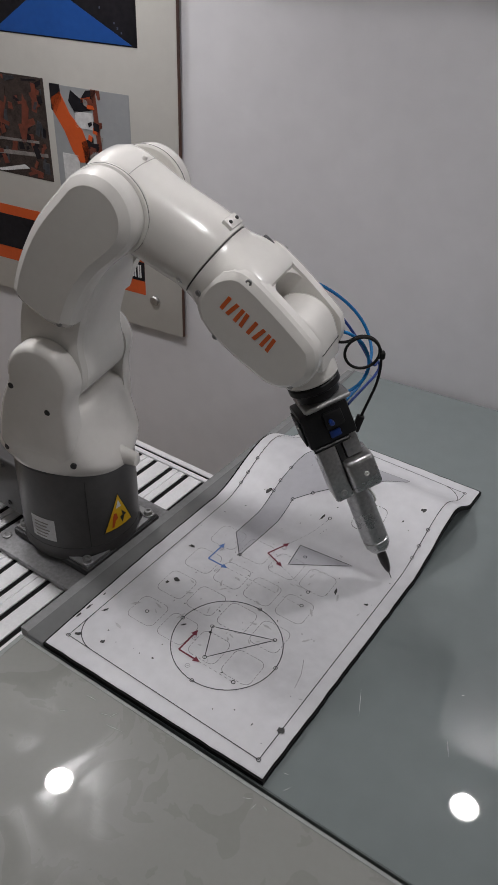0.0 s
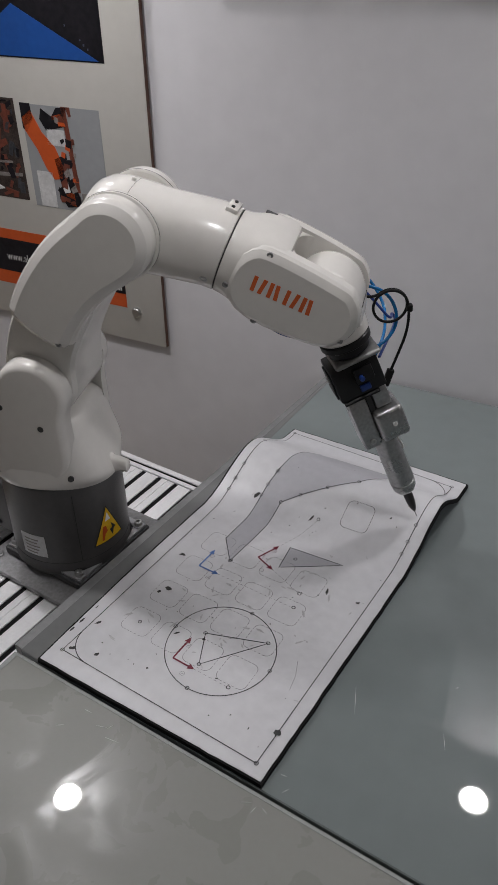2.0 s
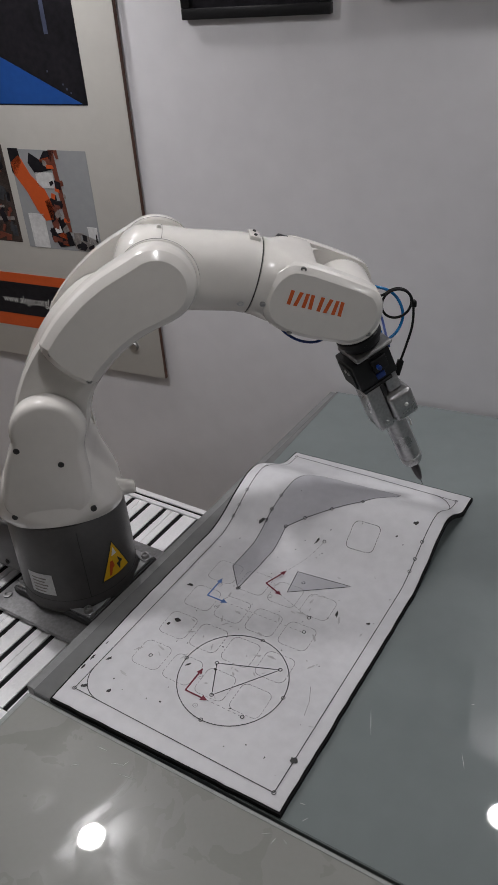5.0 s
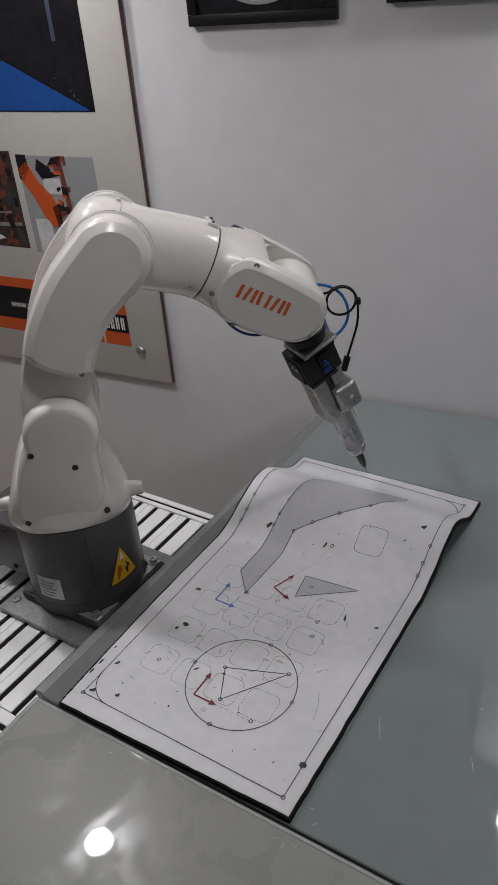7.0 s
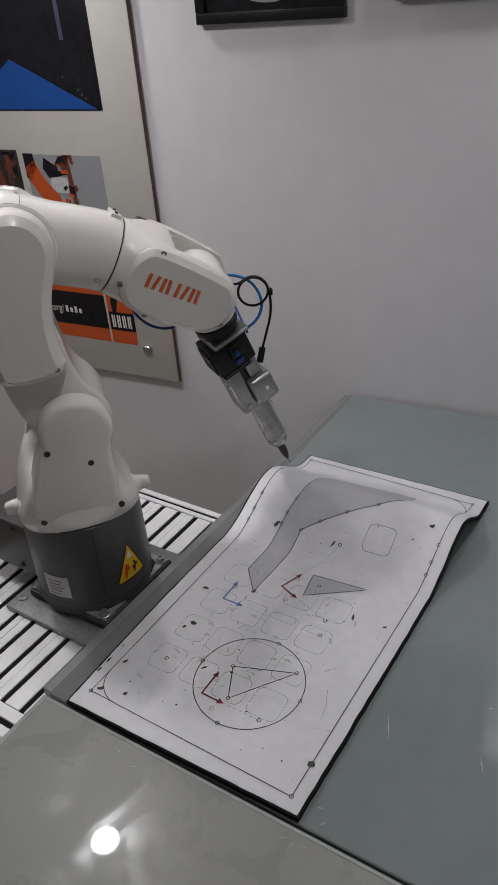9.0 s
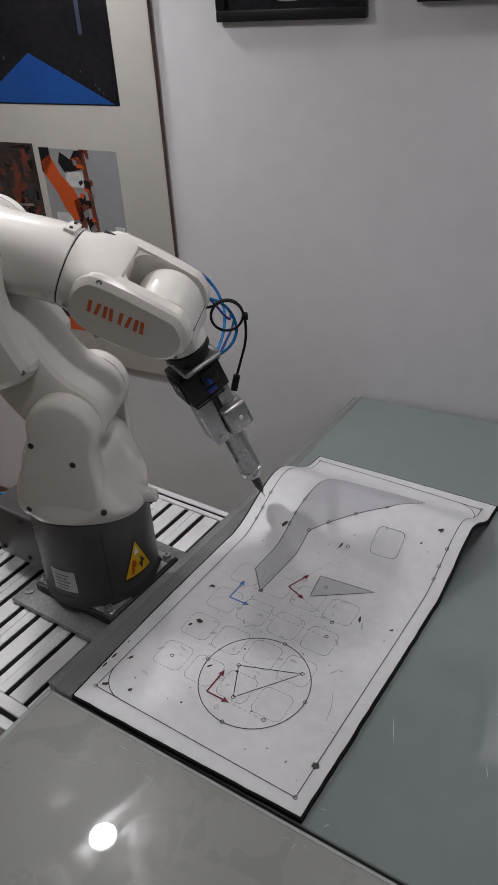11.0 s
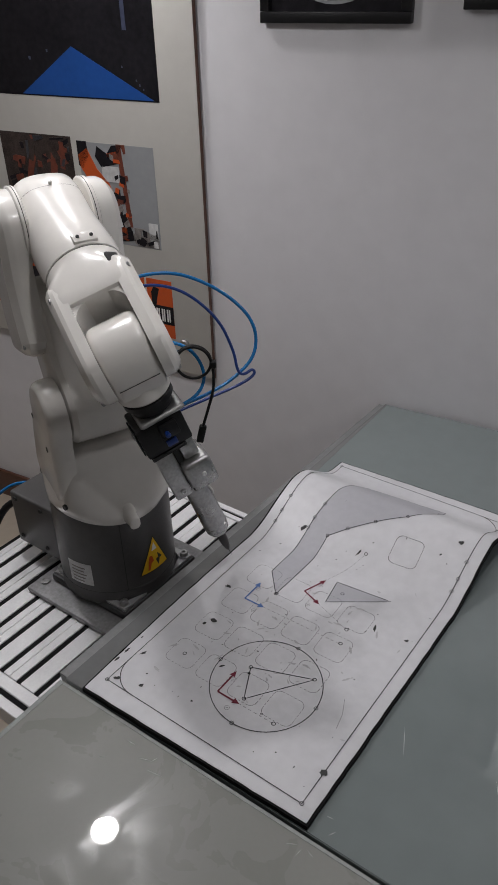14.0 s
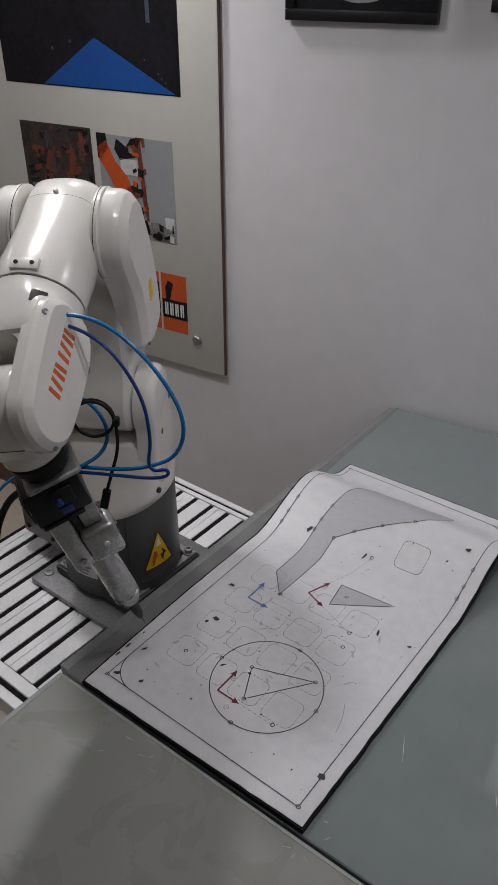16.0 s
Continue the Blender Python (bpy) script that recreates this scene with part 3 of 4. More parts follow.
for k in range(46):
    smudge(grng.gauss(0.21, 0.085), grng.gauss(0.27, 0.11), grng.uniform(0.0009, 0.0026), grng.uniform(1.5, 5), grng.uniform(0, 180), M_GRIME)
for x, y, r, st, an in ((-0.0185, 0.070, 0.0026, 3.2, 89), (-0.0190, 0.045, 0.0020, 3.5, 90), (-0.0178, 0.11, 0.0016, 2.5, 88)):
    smudge(x, y, r, st, an)

# ---------------------------------------------------------------- poster, framed award
poster = thing("poster_board", wall_pose(-1.40, 0.55), "cream exhibition poster board with robot photographs, fixed to the wall", "poster")


def wx(x_world):
    """Along the wall, from the poster's own origin, for a place with that world x."""
    return (x_world + math.sin(radians(WALL_YAW)) * (WALL_D - 0.022)) / math.cos(radians(WALL_YAW)) + 1.40


def wz(z_world):
    return z_world - 0.55


P0, P1 = wx(-2.1), wx(-0.6465)
part("panel", box(P0, P1, wz(-0.062), wz(1.45), 0.008, 0.020, 0.0015, 2), M_POSTER, poster, "cream laminated panel")
part("spacer", box(P0 + 0.1, P1 - 0.1, wz(0.05), wz(1.35), 0.0, 0.0078), M_TRIM, poster)


def flat(name, pts, material, level=1, label=""):
    b = bmesh.new()
    z = 0.0202 + 0.0007 * level
    lo = [b.verts.new((wx(x), wz(y), 0.0195)) for x, y in pts]
    hi = [b.verts.new((wx(x), wz(y), z)) for x, y in pts]
    n = len(pts)
    for i in range(n):
        b.faces.new((lo[i], lo[(i + 1) % n], hi[(i + 1) % n], hi[i]))
    b.faces.new(hi)
    return part(name, b, material, poster, label, 0)


def rect(x0, x1, z0, z1):
    return [(x0, z0), (x1, z0), (x1, z1), (x0, z1)]


flat("large_photo", rect(-1.43, -0.769, 0.7595, 1.40), M_PDARK, 1, "dark photograph of a hall")
flat("blue_shape", [(-1.27, 0.763), (-0.785, 0.763), (-1.058, 0.893)], M_PBLUE, 2, "blue triangular floor in the photograph")
flat("light_streak", rect(-0.872, -0.859, 0.935, 1.15), M_STREAK, 2)
for x, z, r in ((-0.885, 0.845, 0.002), (-0.83, 0.80, 0.0025), (-0.84, 0.812, 0.002), (-0.818, 0.79, 0.002), (-1.15, 0.88, 0.003), (-1.22, 0.86, 0.004)):
    flat("light_speck", rect(x - r, x + r, z - r, z + r * 1.4), M_STREAK, 1.7)
part("edge_band", box(P1 + 0.0002, P1 + 0.0016, wz(-0.062), wz(1.45), 0.006, 0.0185), M_SKIRT, poster, "brown edge band")
flat("photo", rect(-1.40, -1.109, 0.353, 0.650), M_PBROWN, 1, "dark photograph of robots at a line")
flat("photo", rect(-1.083, -0.806, 0.342, 0.639), M_PGREY, 1, "photograph of an orange robot arm")
prng = random.Random(11)


def clutter(x0, x1, z0, z1, count, mats, level, smin, smax):
    """Small slanted printed shapes, as a photograph's busy detail."""
    for _ in range(count):
        cx, cz = prng.uniform(x0, x1), prng.uniform(z0, z1)
        w, h, a = prng.uniform(smin, smax), prng.uniform(0.004, 0.014), prng.choice((0.2, 0.25, -0.3, 1.2, 1.35, 1.8, 1.57)) + prng.uniform(-0.15, 0.15)
        pts = []
        for px, pz in ((-w, -h), (w, -h * prng.uniform(0.3, 1)), (w, h), (-w, h * prng.uniform(0.3, 1))):
            qx, qz = cx + px * math.cos(a) - pz * math.sin(a), cz + px * math.sin(a) + pz * math.cos(a)
            pts.append((min(x1, max(x0, qx)), min(z1, max(z0, qz))))
        flat("photo_detail", pts, prng.choice(mats), level)
        level += 0.02


clutter(-1.398, -1.119, 0.357, 0.645, 80, (M_PDARK, M_PDARK, M_PBROWN, M_PDIM, M_PRUST, M_PRUST, M_PRUST), 2, 0.004, 0.030)
for pts, m in (([(-1.34, 0.43), (-1.32, 0.43), (-1.26, 0.58), (-1.28, 0.60)], M_PRUST), ([(-1.22, 0.46), (-1.20, 0.46), (-1.175, 0.56), (-1.195, 0.60)], M_PRUST), ([(-1.40, 0.405), (-1.12, 0.425), (-1.12, 0.435), (-1.40, 0.420)], M_PMETAL), ([(-1.38, 0.452), (-1.15, 0.462), (-1.15, 0.469), (-1.38, 0.46)], M_PMETAL), ([(-1.34, 0.36), (-1.22, 0.39), (-1.20, 0.38), (-1.32, 0.356)], M_PLIGHT)):
    flat("photo_detail", pts, m, 3)
flat("photo_detail", rect(-1.42, -1.35, 1.0, 1.04), M_STREAK, 1.5)
for pts, m in (([(-1.086, 0.641), (-1.05, 0.641), (-1.045, 0.60), (-1.072, 0.56), (-1.086, 0.57)], M_PDARK), ([(-1.085, 0.60), (-1.05, 0.622), (-1.02, 0.565), (-0.978, 0.525), (-0.957, 0.475), (-0.965, 0.435), (-0.995, 0.43), (-1.02, 0.46), (-1.045, 0.515), (-1.08, 0.565)], M_PORANGE),
               ([(-1.0, 0.57), (-0.935, 0.585), (-0.93, 0.615), (-0.915, 0.64), (-0.955, 0.635), (-0.975, 0.61), (-1.01, 0.63), (-1.02, 0.60)], M_PDARK), ([(-0.975, 0.60), (-0.94, 0.61), (-0.94, 0.62), (-0.975, 0.612)], M_PORANGE), ([(-0.938, 0.64), (-0.922, 0.64), (-0.905, 0.40), (-0.920, 0.40)], M_PRUST),
               (rect(-1.0, -0.937, 0.53, 0.575), M_PLIGHT), ([(-0.985, 0.49), (-0.94, 0.51), (-0.94, 0.40), (-0.97, 0.40)], M_PDARK), ([(-0.99, 0.40), (-0.93, 0.44), (-0.90, 0.36), (-0.96, 0.35)], M_PDARK), ([(-0.96, 0.39), (-0.93, 0.40), (-0.925, 0.355), (-0.95, 0.36)], M_PORANGE),
               (rect(-0.845, -0.812, 0.36, 0.42), M_PLIGHT), ([(-0.92, 0.385), (-0.85, 0.37), (-0.83, 0.345), (-0.90, 0.35)], M_PMETAL), ([(-0.895, 0.345), (-0.812, 0.345), (-0.812, 0.38), (-0.86, 0.395)], M_PMETAL), (rect(-1.06, -1.0, 0.344, 0.45), M_PLIGHT)):
    flat("photo_detail", pts, m, 3)
clutter(-0.965, -0.905, 0.43, 0.64, 20, (M_PRUST, M_PDARK, M_PORANGE, M_PMETAL, M_PRUST), 4, 0.004, 0.014)
clutter(-0.985, -0.905, 0.36, 0.44, 12, (M_PDARK, M_PDARK, M_PMETAL, M_PRUST, M_PLIGHT), 4, 0.006, 0.022)
clutter(-0.90, -0.815, 0.346, 0.40, 10, (M_PMETAL, M_PLIGHT, M_PDARK), 4, 0.006, 0.02)
flat("orange_band", rect(-2.05, -0.781, 0.052, 0.245), M_PORANGE, 1, "orange red band")
flat("black_band", rect(-2.05, -0.885, 0.098, 0.212), M_PDARK, 2, "black web address strip")
flat("label_box", rect(-0.876, -0.781, 0.098, 0.160), M_PDARK, 2)
flat("cream_gap", rect(-0.8835, -0.877, 0.05, 0.2465), M_POSTER, 3)
flat("machine_drawing", [(-0.86, 0.16), (-0.845, 0.16), (-0.838, 0.19), (-0.83, 0.215), (-0.85, 0.222), (-0.862, 0.20)], M_PDARK, 2)


def lettering(text, x0, x1, z, material):
    """Printed words on the poster, from x0 to x1 with their base line at z."""
    data = bpy.data.curves.new("lettering", "FONT")
    data.body, data.size = text, 0.05
    tmp = bpy.data.objects.new("lettering", data)
    me = bpy.data.meshes.new_from_object(tmp)
    bpy.data.objects.remove(tmp)
    xs = [v.co.x for v in me.vertices]
    k = (wx(x1) - wx(x0)) / (max(xs) - min(xs))
    for v in me.vertices:
        v.co = ((v.co.x - min(xs)) * k, v.co.y * k * 1.25, 0.0)
    me.materials.append(material)
    ob = new("lettering", me)
    ob.parent = poster
    ob.matrix_basis = pose(wx(x0), wz(z), 0.0228)
    return tagged(ob, "white web address lettering")


lettering("www.akgec.org/", -1.248, -1.054, 0.140, M_WHITE)
for k in range(4):
    bx = -1.047 + k * 0.0178
    flat("text_bar", rect(bx, bx + 0.010, 0.140, 0.156 + 0.006 * (k in (0, 2))), M_WHITE, 3)
for k in range(4):
    bx = -0.866 + k * 0.020
    flat("logo_bar", rect(bx, bx + 0.005, 0.108, 0.150), M_WHITE, 4)
    flat("logo_bar", rect(bx + 0.008, bx + 0.0125, 0.108, 0.150), M_WHITE, 4)
b = turned([(0.0, 0.0205), (0.016, 0.0205), (0.016, 0.028), (0.013, 0.031), (0.0, 0.031)], 24, close=False)
part("standoff_bolt", b, M_STEEL, poster, "round steel stand-off bolt", at=pose(wx(-0.745), wz(0.043), 0))

award = thing("award_frame", wall_pose(-0.40, 1.13), "framed certificate in a black frame on the wall", "picture frame")
aw0, aw1, az0, az1 = -0.19 + 0.0, 0.19, -0.178, 0.178
# centre line of the frame lies at world x = -0.2626
award.matrix_basis = wall_pose((-0.2626 + math.sin(radians(WALL_YAW)) * (WALL_D - 0.02)) / math.cos(radians(WALL_YAW)), 1.131)
part("frame_bar", box(aw0, aw1, az0, az0 + 0.024, 0.0, 0.022, 0.002, 2), M_BLACK, award, "black lower bar")
part("frame_bar", box(aw0, aw1, az1 - 0.024, az1, 0.0, 0.022, 0.002, 2), M_BLACK, award)
part("frame_bar", box(aw0, aw0 + 0.024, az0 + 0.0245, az1 - 0.0245, 0.0, 0.022, 0.002, 2), M_BLACK, award)
part("frame_bar", box(aw1 - 0.024, aw1, az0 + 0.0245, az1 - 0.0245, 0.0, 0.022, 0.002, 2), M_BLACK, award)
part("certificate", box(aw0 + 0.02, aw1 - 0.02, az0 + 0.02, az1 - 0.02, 0.002, 0.010), M_PDARK, award, "dark certificate with pale round field")
part("pale_field", turned([(0.16, 0.0101), (0.16, 0.0108)], 48), M_PGREY, award, at=pose(0, 0.02, 0))
for k, (w, yy) in enumerate(((0.05, -0.118), (0.062, -0.131))):
    part("text_bar", box(-w / 2 + 0.01, w / 2 + 0.01, yy, yy + 0.005, 0.0109, 0.0114), M_WHITE, award)
award2 = copy_thing(award, wall_pose(0.365, 1.158))

# ---------------------------------------------------------------- robot
L2, L3, O2, O3 = 0.3448, 0.3468, 0.0298, 0.0302
FLANGE = 0.0998
H2 = 0.456
DZ = 0.018
TOOL = 0.4349
robot = thing("robot_arm", pose(*ROBOT), "white six-axis industrial robot arm on a grey base, holding a pen", "robot arm")
joint = {}


def screw(x, y, z, axis, parent, r=0.0055, material=None, name="screw"):
    m = Matrix.Translation((x, y, z)) @ Vector(axis).to_track_quat("Z", "Y").to_matrix().to_4x4()
    return part(name, turned([(r, -0.002), (r, 0.0015), (r * 0.8, 0.0022), (r * 0.45, 0.0022), (r * 0.4, 0.0006), (0.0001, 0.0006)], 12), material or M_PLATE, parent, "", 0.5, at=m)


def build_base():
    base = part("base", turned([(0.126, 0.012), (0.129, 0.018), (0.1275, 0.03), (0.1256, 0.220 + DZ), (0.123, 0.222 + DZ)], 64), M_GREY, robot, "dark grey painted base")
    part("rear_box", box(-0.255, -0.06, -0.078, 0.078, 0.022, 0.165, 0.006, 3), M_GREY, base, "dark grey connector box")
    part("foot_plate", box(-0.102, 0.128, -0.115, 0.115, 0.0, 0.019, 0.004, 2), M_FOOT_POCKET, base, "worn steel foot plate")
    part("adapter_plate", box(-0.134, 0.150, -0.163, 0.158, -0.015, -0.0005, 0.004, 2), M_ADAPT, base, "worn steel adapter plate")
    for sx, sy in ((1, -1), (1, 1), (-1, -1), (-1, 1)):
        cx, cy = 0.013 + sx * 0.097, sy * 0.097
        bm = prism([(cx + sx * 0.012, cy + sy * 0.012), (cx - sx * 0.056, cy + sy * 0.012), (cx - sx * 0.008, cy - sy * 0.008), (cx + sx * 0.012, cy - sy * 0.056)], 0.0192, 0.024)
        part("corner_lug", bm, M_LUG, base, "bright triangular corner lug", 0.5)
        part("washer", turned([(0.0125, 0.0), (0.0125, 0.0022), (0.0115, 0.0028)], 20), M_LUG, base, "", 0.5, at=pose(cx, cy, 0.0242))
        part("foot_bolt", turned([(0.0092, 0.0), (0.0092, 0.0085), (0.008, 0.0098), (0.0045, 0.0098), (0.0042, 0.005), (0.0001, 0.005)], 20), M_STEEL, base, "", 0.5, at=pose(cx, cy, 0.0268))
    screw(-0.113, -0.127, 0.001, (0, 0, 1), base, 0.011, M_PLATE, "plate_bolt")
    for y in (-0.05, 0.0, 0.05):
        screw(-0.2555, y, 0.10, (-1, 0, 0), base, 0.006, M_SEAM)
    for x in (-0.235, -0.15):
        screw(x, -0.0785, 0.150, (0, -1, 0), base, 0.006, M_SEAM)
        screw(x, -0.0785, 0.045, (0, -1, 0), base, 0.006, M_SEAM)
    part("supply_cable", tube([(-0.25, -0.02, 0.09), (-0.32, -0.03, 0.085), (-0.36, -0.06, 0.03), (-0.37, -0.10, -0.06), (-0.38, -0.12, -0.3)], 0.009), M_CABLE, base, "thick black supply cable", 1.0)
    part("supply_cable", tube([(-0.25, 0.02, 0.12), (-0.30, 0.0, 0.13), (-0.36, -0.03, 0.10), (-0.42, -0.10, 0.0), (-0.46, -0.14, -0.3)], 0.004), M_HOSE, base, "thin blue supply hose", 1.0)
    part("cable_tag", box(-0.272, -0.256, -0.052, -0.030, 0.035, 0.062, 0.002, 1), M_YELLOW, base, "yellow cable tag")
    seam = turned([(0.1268, 0.045), (0.1278, 0.0455), (0.1278, 0.0463), (0.1268, 0.0468)], 64, close=False)
    part("seam", seam, M_SEAM, base)
    part("seam", box(0.1255, 0.1277, -0.0007, 0.0007, 0.046, 0.202 + DZ), M_SEAM, base, at=pose(0, 0, 0, 0, 0, -36))

    def curved(points, r, material, name, parent, label="", at=None):
        """A flat sticker wrapped on the cylinder: outline in (angle degrees, z)."""
        b = bmesh.new()
        cen = b.verts.new((0, 0, 0))
        ca = sum(p[0] for p in points) / len(points)
        cz = sum(p[1] for p in points) / len(points)
        cen.co = (r * math.cos(radians(ca)), r * math.sin(radians(ca)), cz + DZ)
        fine = []
        for i, p in enumerate(points):
            q = points[(i + 1) % len(points)]
            fine += [(p[0] + (q[0] - p[0]) * k / 6, p[1] + (q[1] - p[1]) * k / 6) for k in range(6)]
        vs = [b.verts.new((r * math.cos(radians(a)), r * math.sin(radians(a)), z + DZ)) for a, z in fine]
        for i in range(len(vs)):
            b.faces.new((cen, vs[i], vs[(i + 1) % len(vs)]))
        return part(name, b, material, parent, label, 1.0)

    A = -5
    curved([(A - 18.5, 0.053), (A + 18.5, 0.053), (A, 0.147)], 0.1280, M_SEAM, "warning_sign", base, "yellow triangular warning sign")
    curved([(A - 16.5, 0.0555), (A + 16.5, 0.0555), (A, 0.142)], 0.1284, M_YELLOW, "warning_triangle", base, "yellow warning face")
    curved([(A - 3.2, 0.108), (A + 3.2, 0.108), (A, 0.129)], 0.1288, M_WHITE, "warning_mark", base)
    curved([(A - 9, 0.061), (A - 6.5, 0.061), (A - 4.5, 0.076), (A - 1.5, 0.081), (A - 3, 0.096), (A - 6, 0.097), (A - 7.5, 0.084)], 0.1288, M_PORANGE, "warning_mark", base)
    curved([(A + 4, 0.061), (A + 6, 0.078), (A + 9, 0.080), (A + 3, 0.098), (A + 4.5, 0.083), (A + 1, 0.081)], 0.1288, M_SEAM, "warning_mark", base)
    B = -82
    curved([(B - 13, 0.044), (B + 14, 0.044), (B + 14, 0.101), (B - 13, 0.101)], 0.1281, M_PLIGHT, "type_plate", base, "silver type plate")
    for k in range(5):
        curved([(B - 9, 0.050 + k * 0.009), (B + 4 + (k * 7) % 5, 0.050 + k * 0.009), (B + 4 + (k * 7) % 5, 0.0535 + k * 0.009), (B - 9, 0.0535 + k * 0.009)], 0.1284, M_PMETAL, "text_bar", base)
    return base


COLUMN = ((0.203, -0.120, 0.120, 0.120, 2.0), (0.2045, -0.1265, 0.1265, 0.1265, 2.0), (0.206, -0.1275, 0.1275, 0.1275, 2.0), (0.216, -0.128, 0.1275, 0.1264, 2.25), (0.226, -0.127, 0.125, 0.1245, 2.9), (0.241, -0.124, 0.118, 0.121, 3.9), (0.265, -0.117, 0.106, 0.1187, 5.0),
          (0.295, -0.107, 0.093, 0.1177, 6.2), (0.325, -0.094, 0.085, 0.1173, 6.8), (0.35, -0.080, 0.080, 0.1168, 6.8), (0.362, -0.066, 0.070, 0.105, 5.0), (0.368, -0.045, 0.05, 0.08, 4.0))


def build_column():
    """Turns on the base; two ears hold the link arm."""
    H = H2
    secs = []
    for z, xa, xb, ry, pw in COLUMN:
        ring = []
        for i in range(72):
            a = 2 * math.pi * i / 72
            co, si = math.cos(a), math.sin(a)
            ring.append(((xa + xb) / 2 + (xb - xa) / 2 * math.copysign(abs(co) ** (2 / pw), co), ry * math.copysign(abs(si) ** (2 / pw), si), z + 0.024 * si * si * max(0.0, min(1.0, (0.30 - z) / 0.09)) - 0.002 + DZ))
        secs.append(ring)
    body = link_mesh("column", loft(secs), M_SHELL, 0.7)
    body.parent = robot
    tagged(body, "white rotating column with two shoulder ears")
    outline = [(-0.06, 0.235), (0.05, 0.235), (0.078, 0.266), (0.084, 0.30), (0.083, 0.34), (0.082, 0.385)] + arc(O2 - 0.006, H - 0.006, 0.071, -10, 190, 20) + [(-0.066, 0.385), (-0.082, 0.33), (-0.095, 0.29), (-0.088, 0.26)]
    outline = [(x, z + (DZ if z < 0.39 else 0.0)) for x, z in outline]
    outline = smooth_outline(outline, 2)
    for sy in (-1, 1):
        part("shoulder_ear", shell(outline, sy * 0.0795, sy * 0.1195, ((0.0, 0.020), (0.001, 0.013), (0.004, 0.006), (0.009, 0.0015), (0.014, 0.0))), M_SHELL, body, "rounded white shoulder ear", 0.5)
        for x, z in ((-0.037, 0.426), (0.038, 0.386), (-0.075, 0.274), (0.080, 0.272)):
            low = z < 0.32
            face = 0.1212 * (1 - (abs(x) / 0.121) ** 3.9) ** (1 / 3.9) + 0.0018 if low else 0.1195
            # Dark disc at the surface paints the shade of a sunk screw hole.
            part("screw_hole_shade", turned([(0.0062, -0.004), (0.0062, 0.0006), (0.0052, 0.0008), (0.0045, 0.0004), (0.0001, 0.0003)], 14), M_SEAM, body, "", 0.5, at=Matrix.Translation((x, sy * face, z)) @ Vector((0.35 * math.copysign(1, x) if low else 0.0, sy, 0)).to_track_quat("Z", "Y").to_matrix().to_4x4())
    for ang in (0, 172):
        lug = loft([oval(0.080, 0, 0.232, 0.050, 0.034, 24), oval(0.104, 0, 0.226, 0.030, 0.027, 24), oval(0.122, 0, 0.218, 0.016, 0.020, 24), oval(0.138, 0, 0.218, 0.0120, 0.0165, 24, 2.6), oval(0.152, 0, 0.216, 0.011, 0.014, 24, 2.6), oval(0.154, 0, 0.216, 0.008, 0.011, 24, 2.6)])
        part("stop_lug", lug, M_SHELL, body, "small white stop lug", 0.9, at=pose(0, 0, DZ, 0, 0, ang))
    return body


def build_link():
    """The link arm, in its own frame: x along the arm, z to its front... the neck between the ears and two side covers."""
    outline = [(0.036, 0.062), (0.0, 0.072), (-0.04, 0.060), (-0.068, 0.02), (-0.068, -0.02), (-0.04, -0.062), (0.0, -0.080), (0.06, -0.098), (0.13, -0.106), (0.22, -0.098), (0.26, -0.070), (0.25, 0.0), (0.20, 0.022), (0.13, 0.024), (0.075, 0.034)]
    body = part("link_arm", loft([[(x, y, z) for x, z in (inset_outline(smooth_outline(outline, 2), ins))] for ins, y in ((0.016, -0.078), (0.006, -0.074), (0.0, -0.064), (0.0, 0.064), (0.006, 0.074), (0.016, 0.078))]), M_SHELL, robot, "white link arm", 0.5)
    cov = [(0.108, 0.022), (0.112, -0.104), (0.17, -0.112), (0.23, -0.110), (0.29, -0.100)] + arc(L2, -0.006, 0.070, -78, 110, 18) + [(0.300, 0.052), (0.25, 0.028), (0.18, 0.016)]
    cov = smooth_outline(cov, 2)
    for sy in (-1, 1):
        part("side_cover", shell(cov, sy * 0.066, sy * 0.116, ((0.0, 0.026), (0.001, 0.020), (0.005, 0.012), (0.016, 0.002), (0.019, 0.0))), M_SHELL, body, "white curved side cover", 0.35)
        for x, z in ((0.328, -0.060), (0.137, -0.082), (0.132, 0.000), (0.299, 0.026)):
            screw(x, sy * 0.1125, z, (0, sy, 0), body, 0.0055, M_PLATE)
    for sy in (-1, 1):
        part("joint_disc", turned([(0.070, -0.006), (0.0735, -0.004), (0.0735, 0.005), (0.070, 0.007)], 48), M_SHELL, body, "white joint disc", 0.5, at=Matrix.Translation((L2, sy * 0.0665, -0.004)) @ pose(0, 0, 0, 90, 0, 0))
        part("joint_seam", turned([(0.0738, -0.0007), (0.0738, 0.0007)], 48), M_SEAM, body, "", 0.5, at=Matrix.Translation((L2, sy * 0.0655, -0.004)) @ pose(0, 0, 0, 90, 0, 0))
    part("sticker", box(0.20, 0.235, -0.1166, -0.1161, -0.055, -0.03), M_YELLOW, body, "small yellow sticker")
    return body


def build_forearm():
    """Elbow housing: x along the forearm, origin on the elbow axis."""
    secs = []
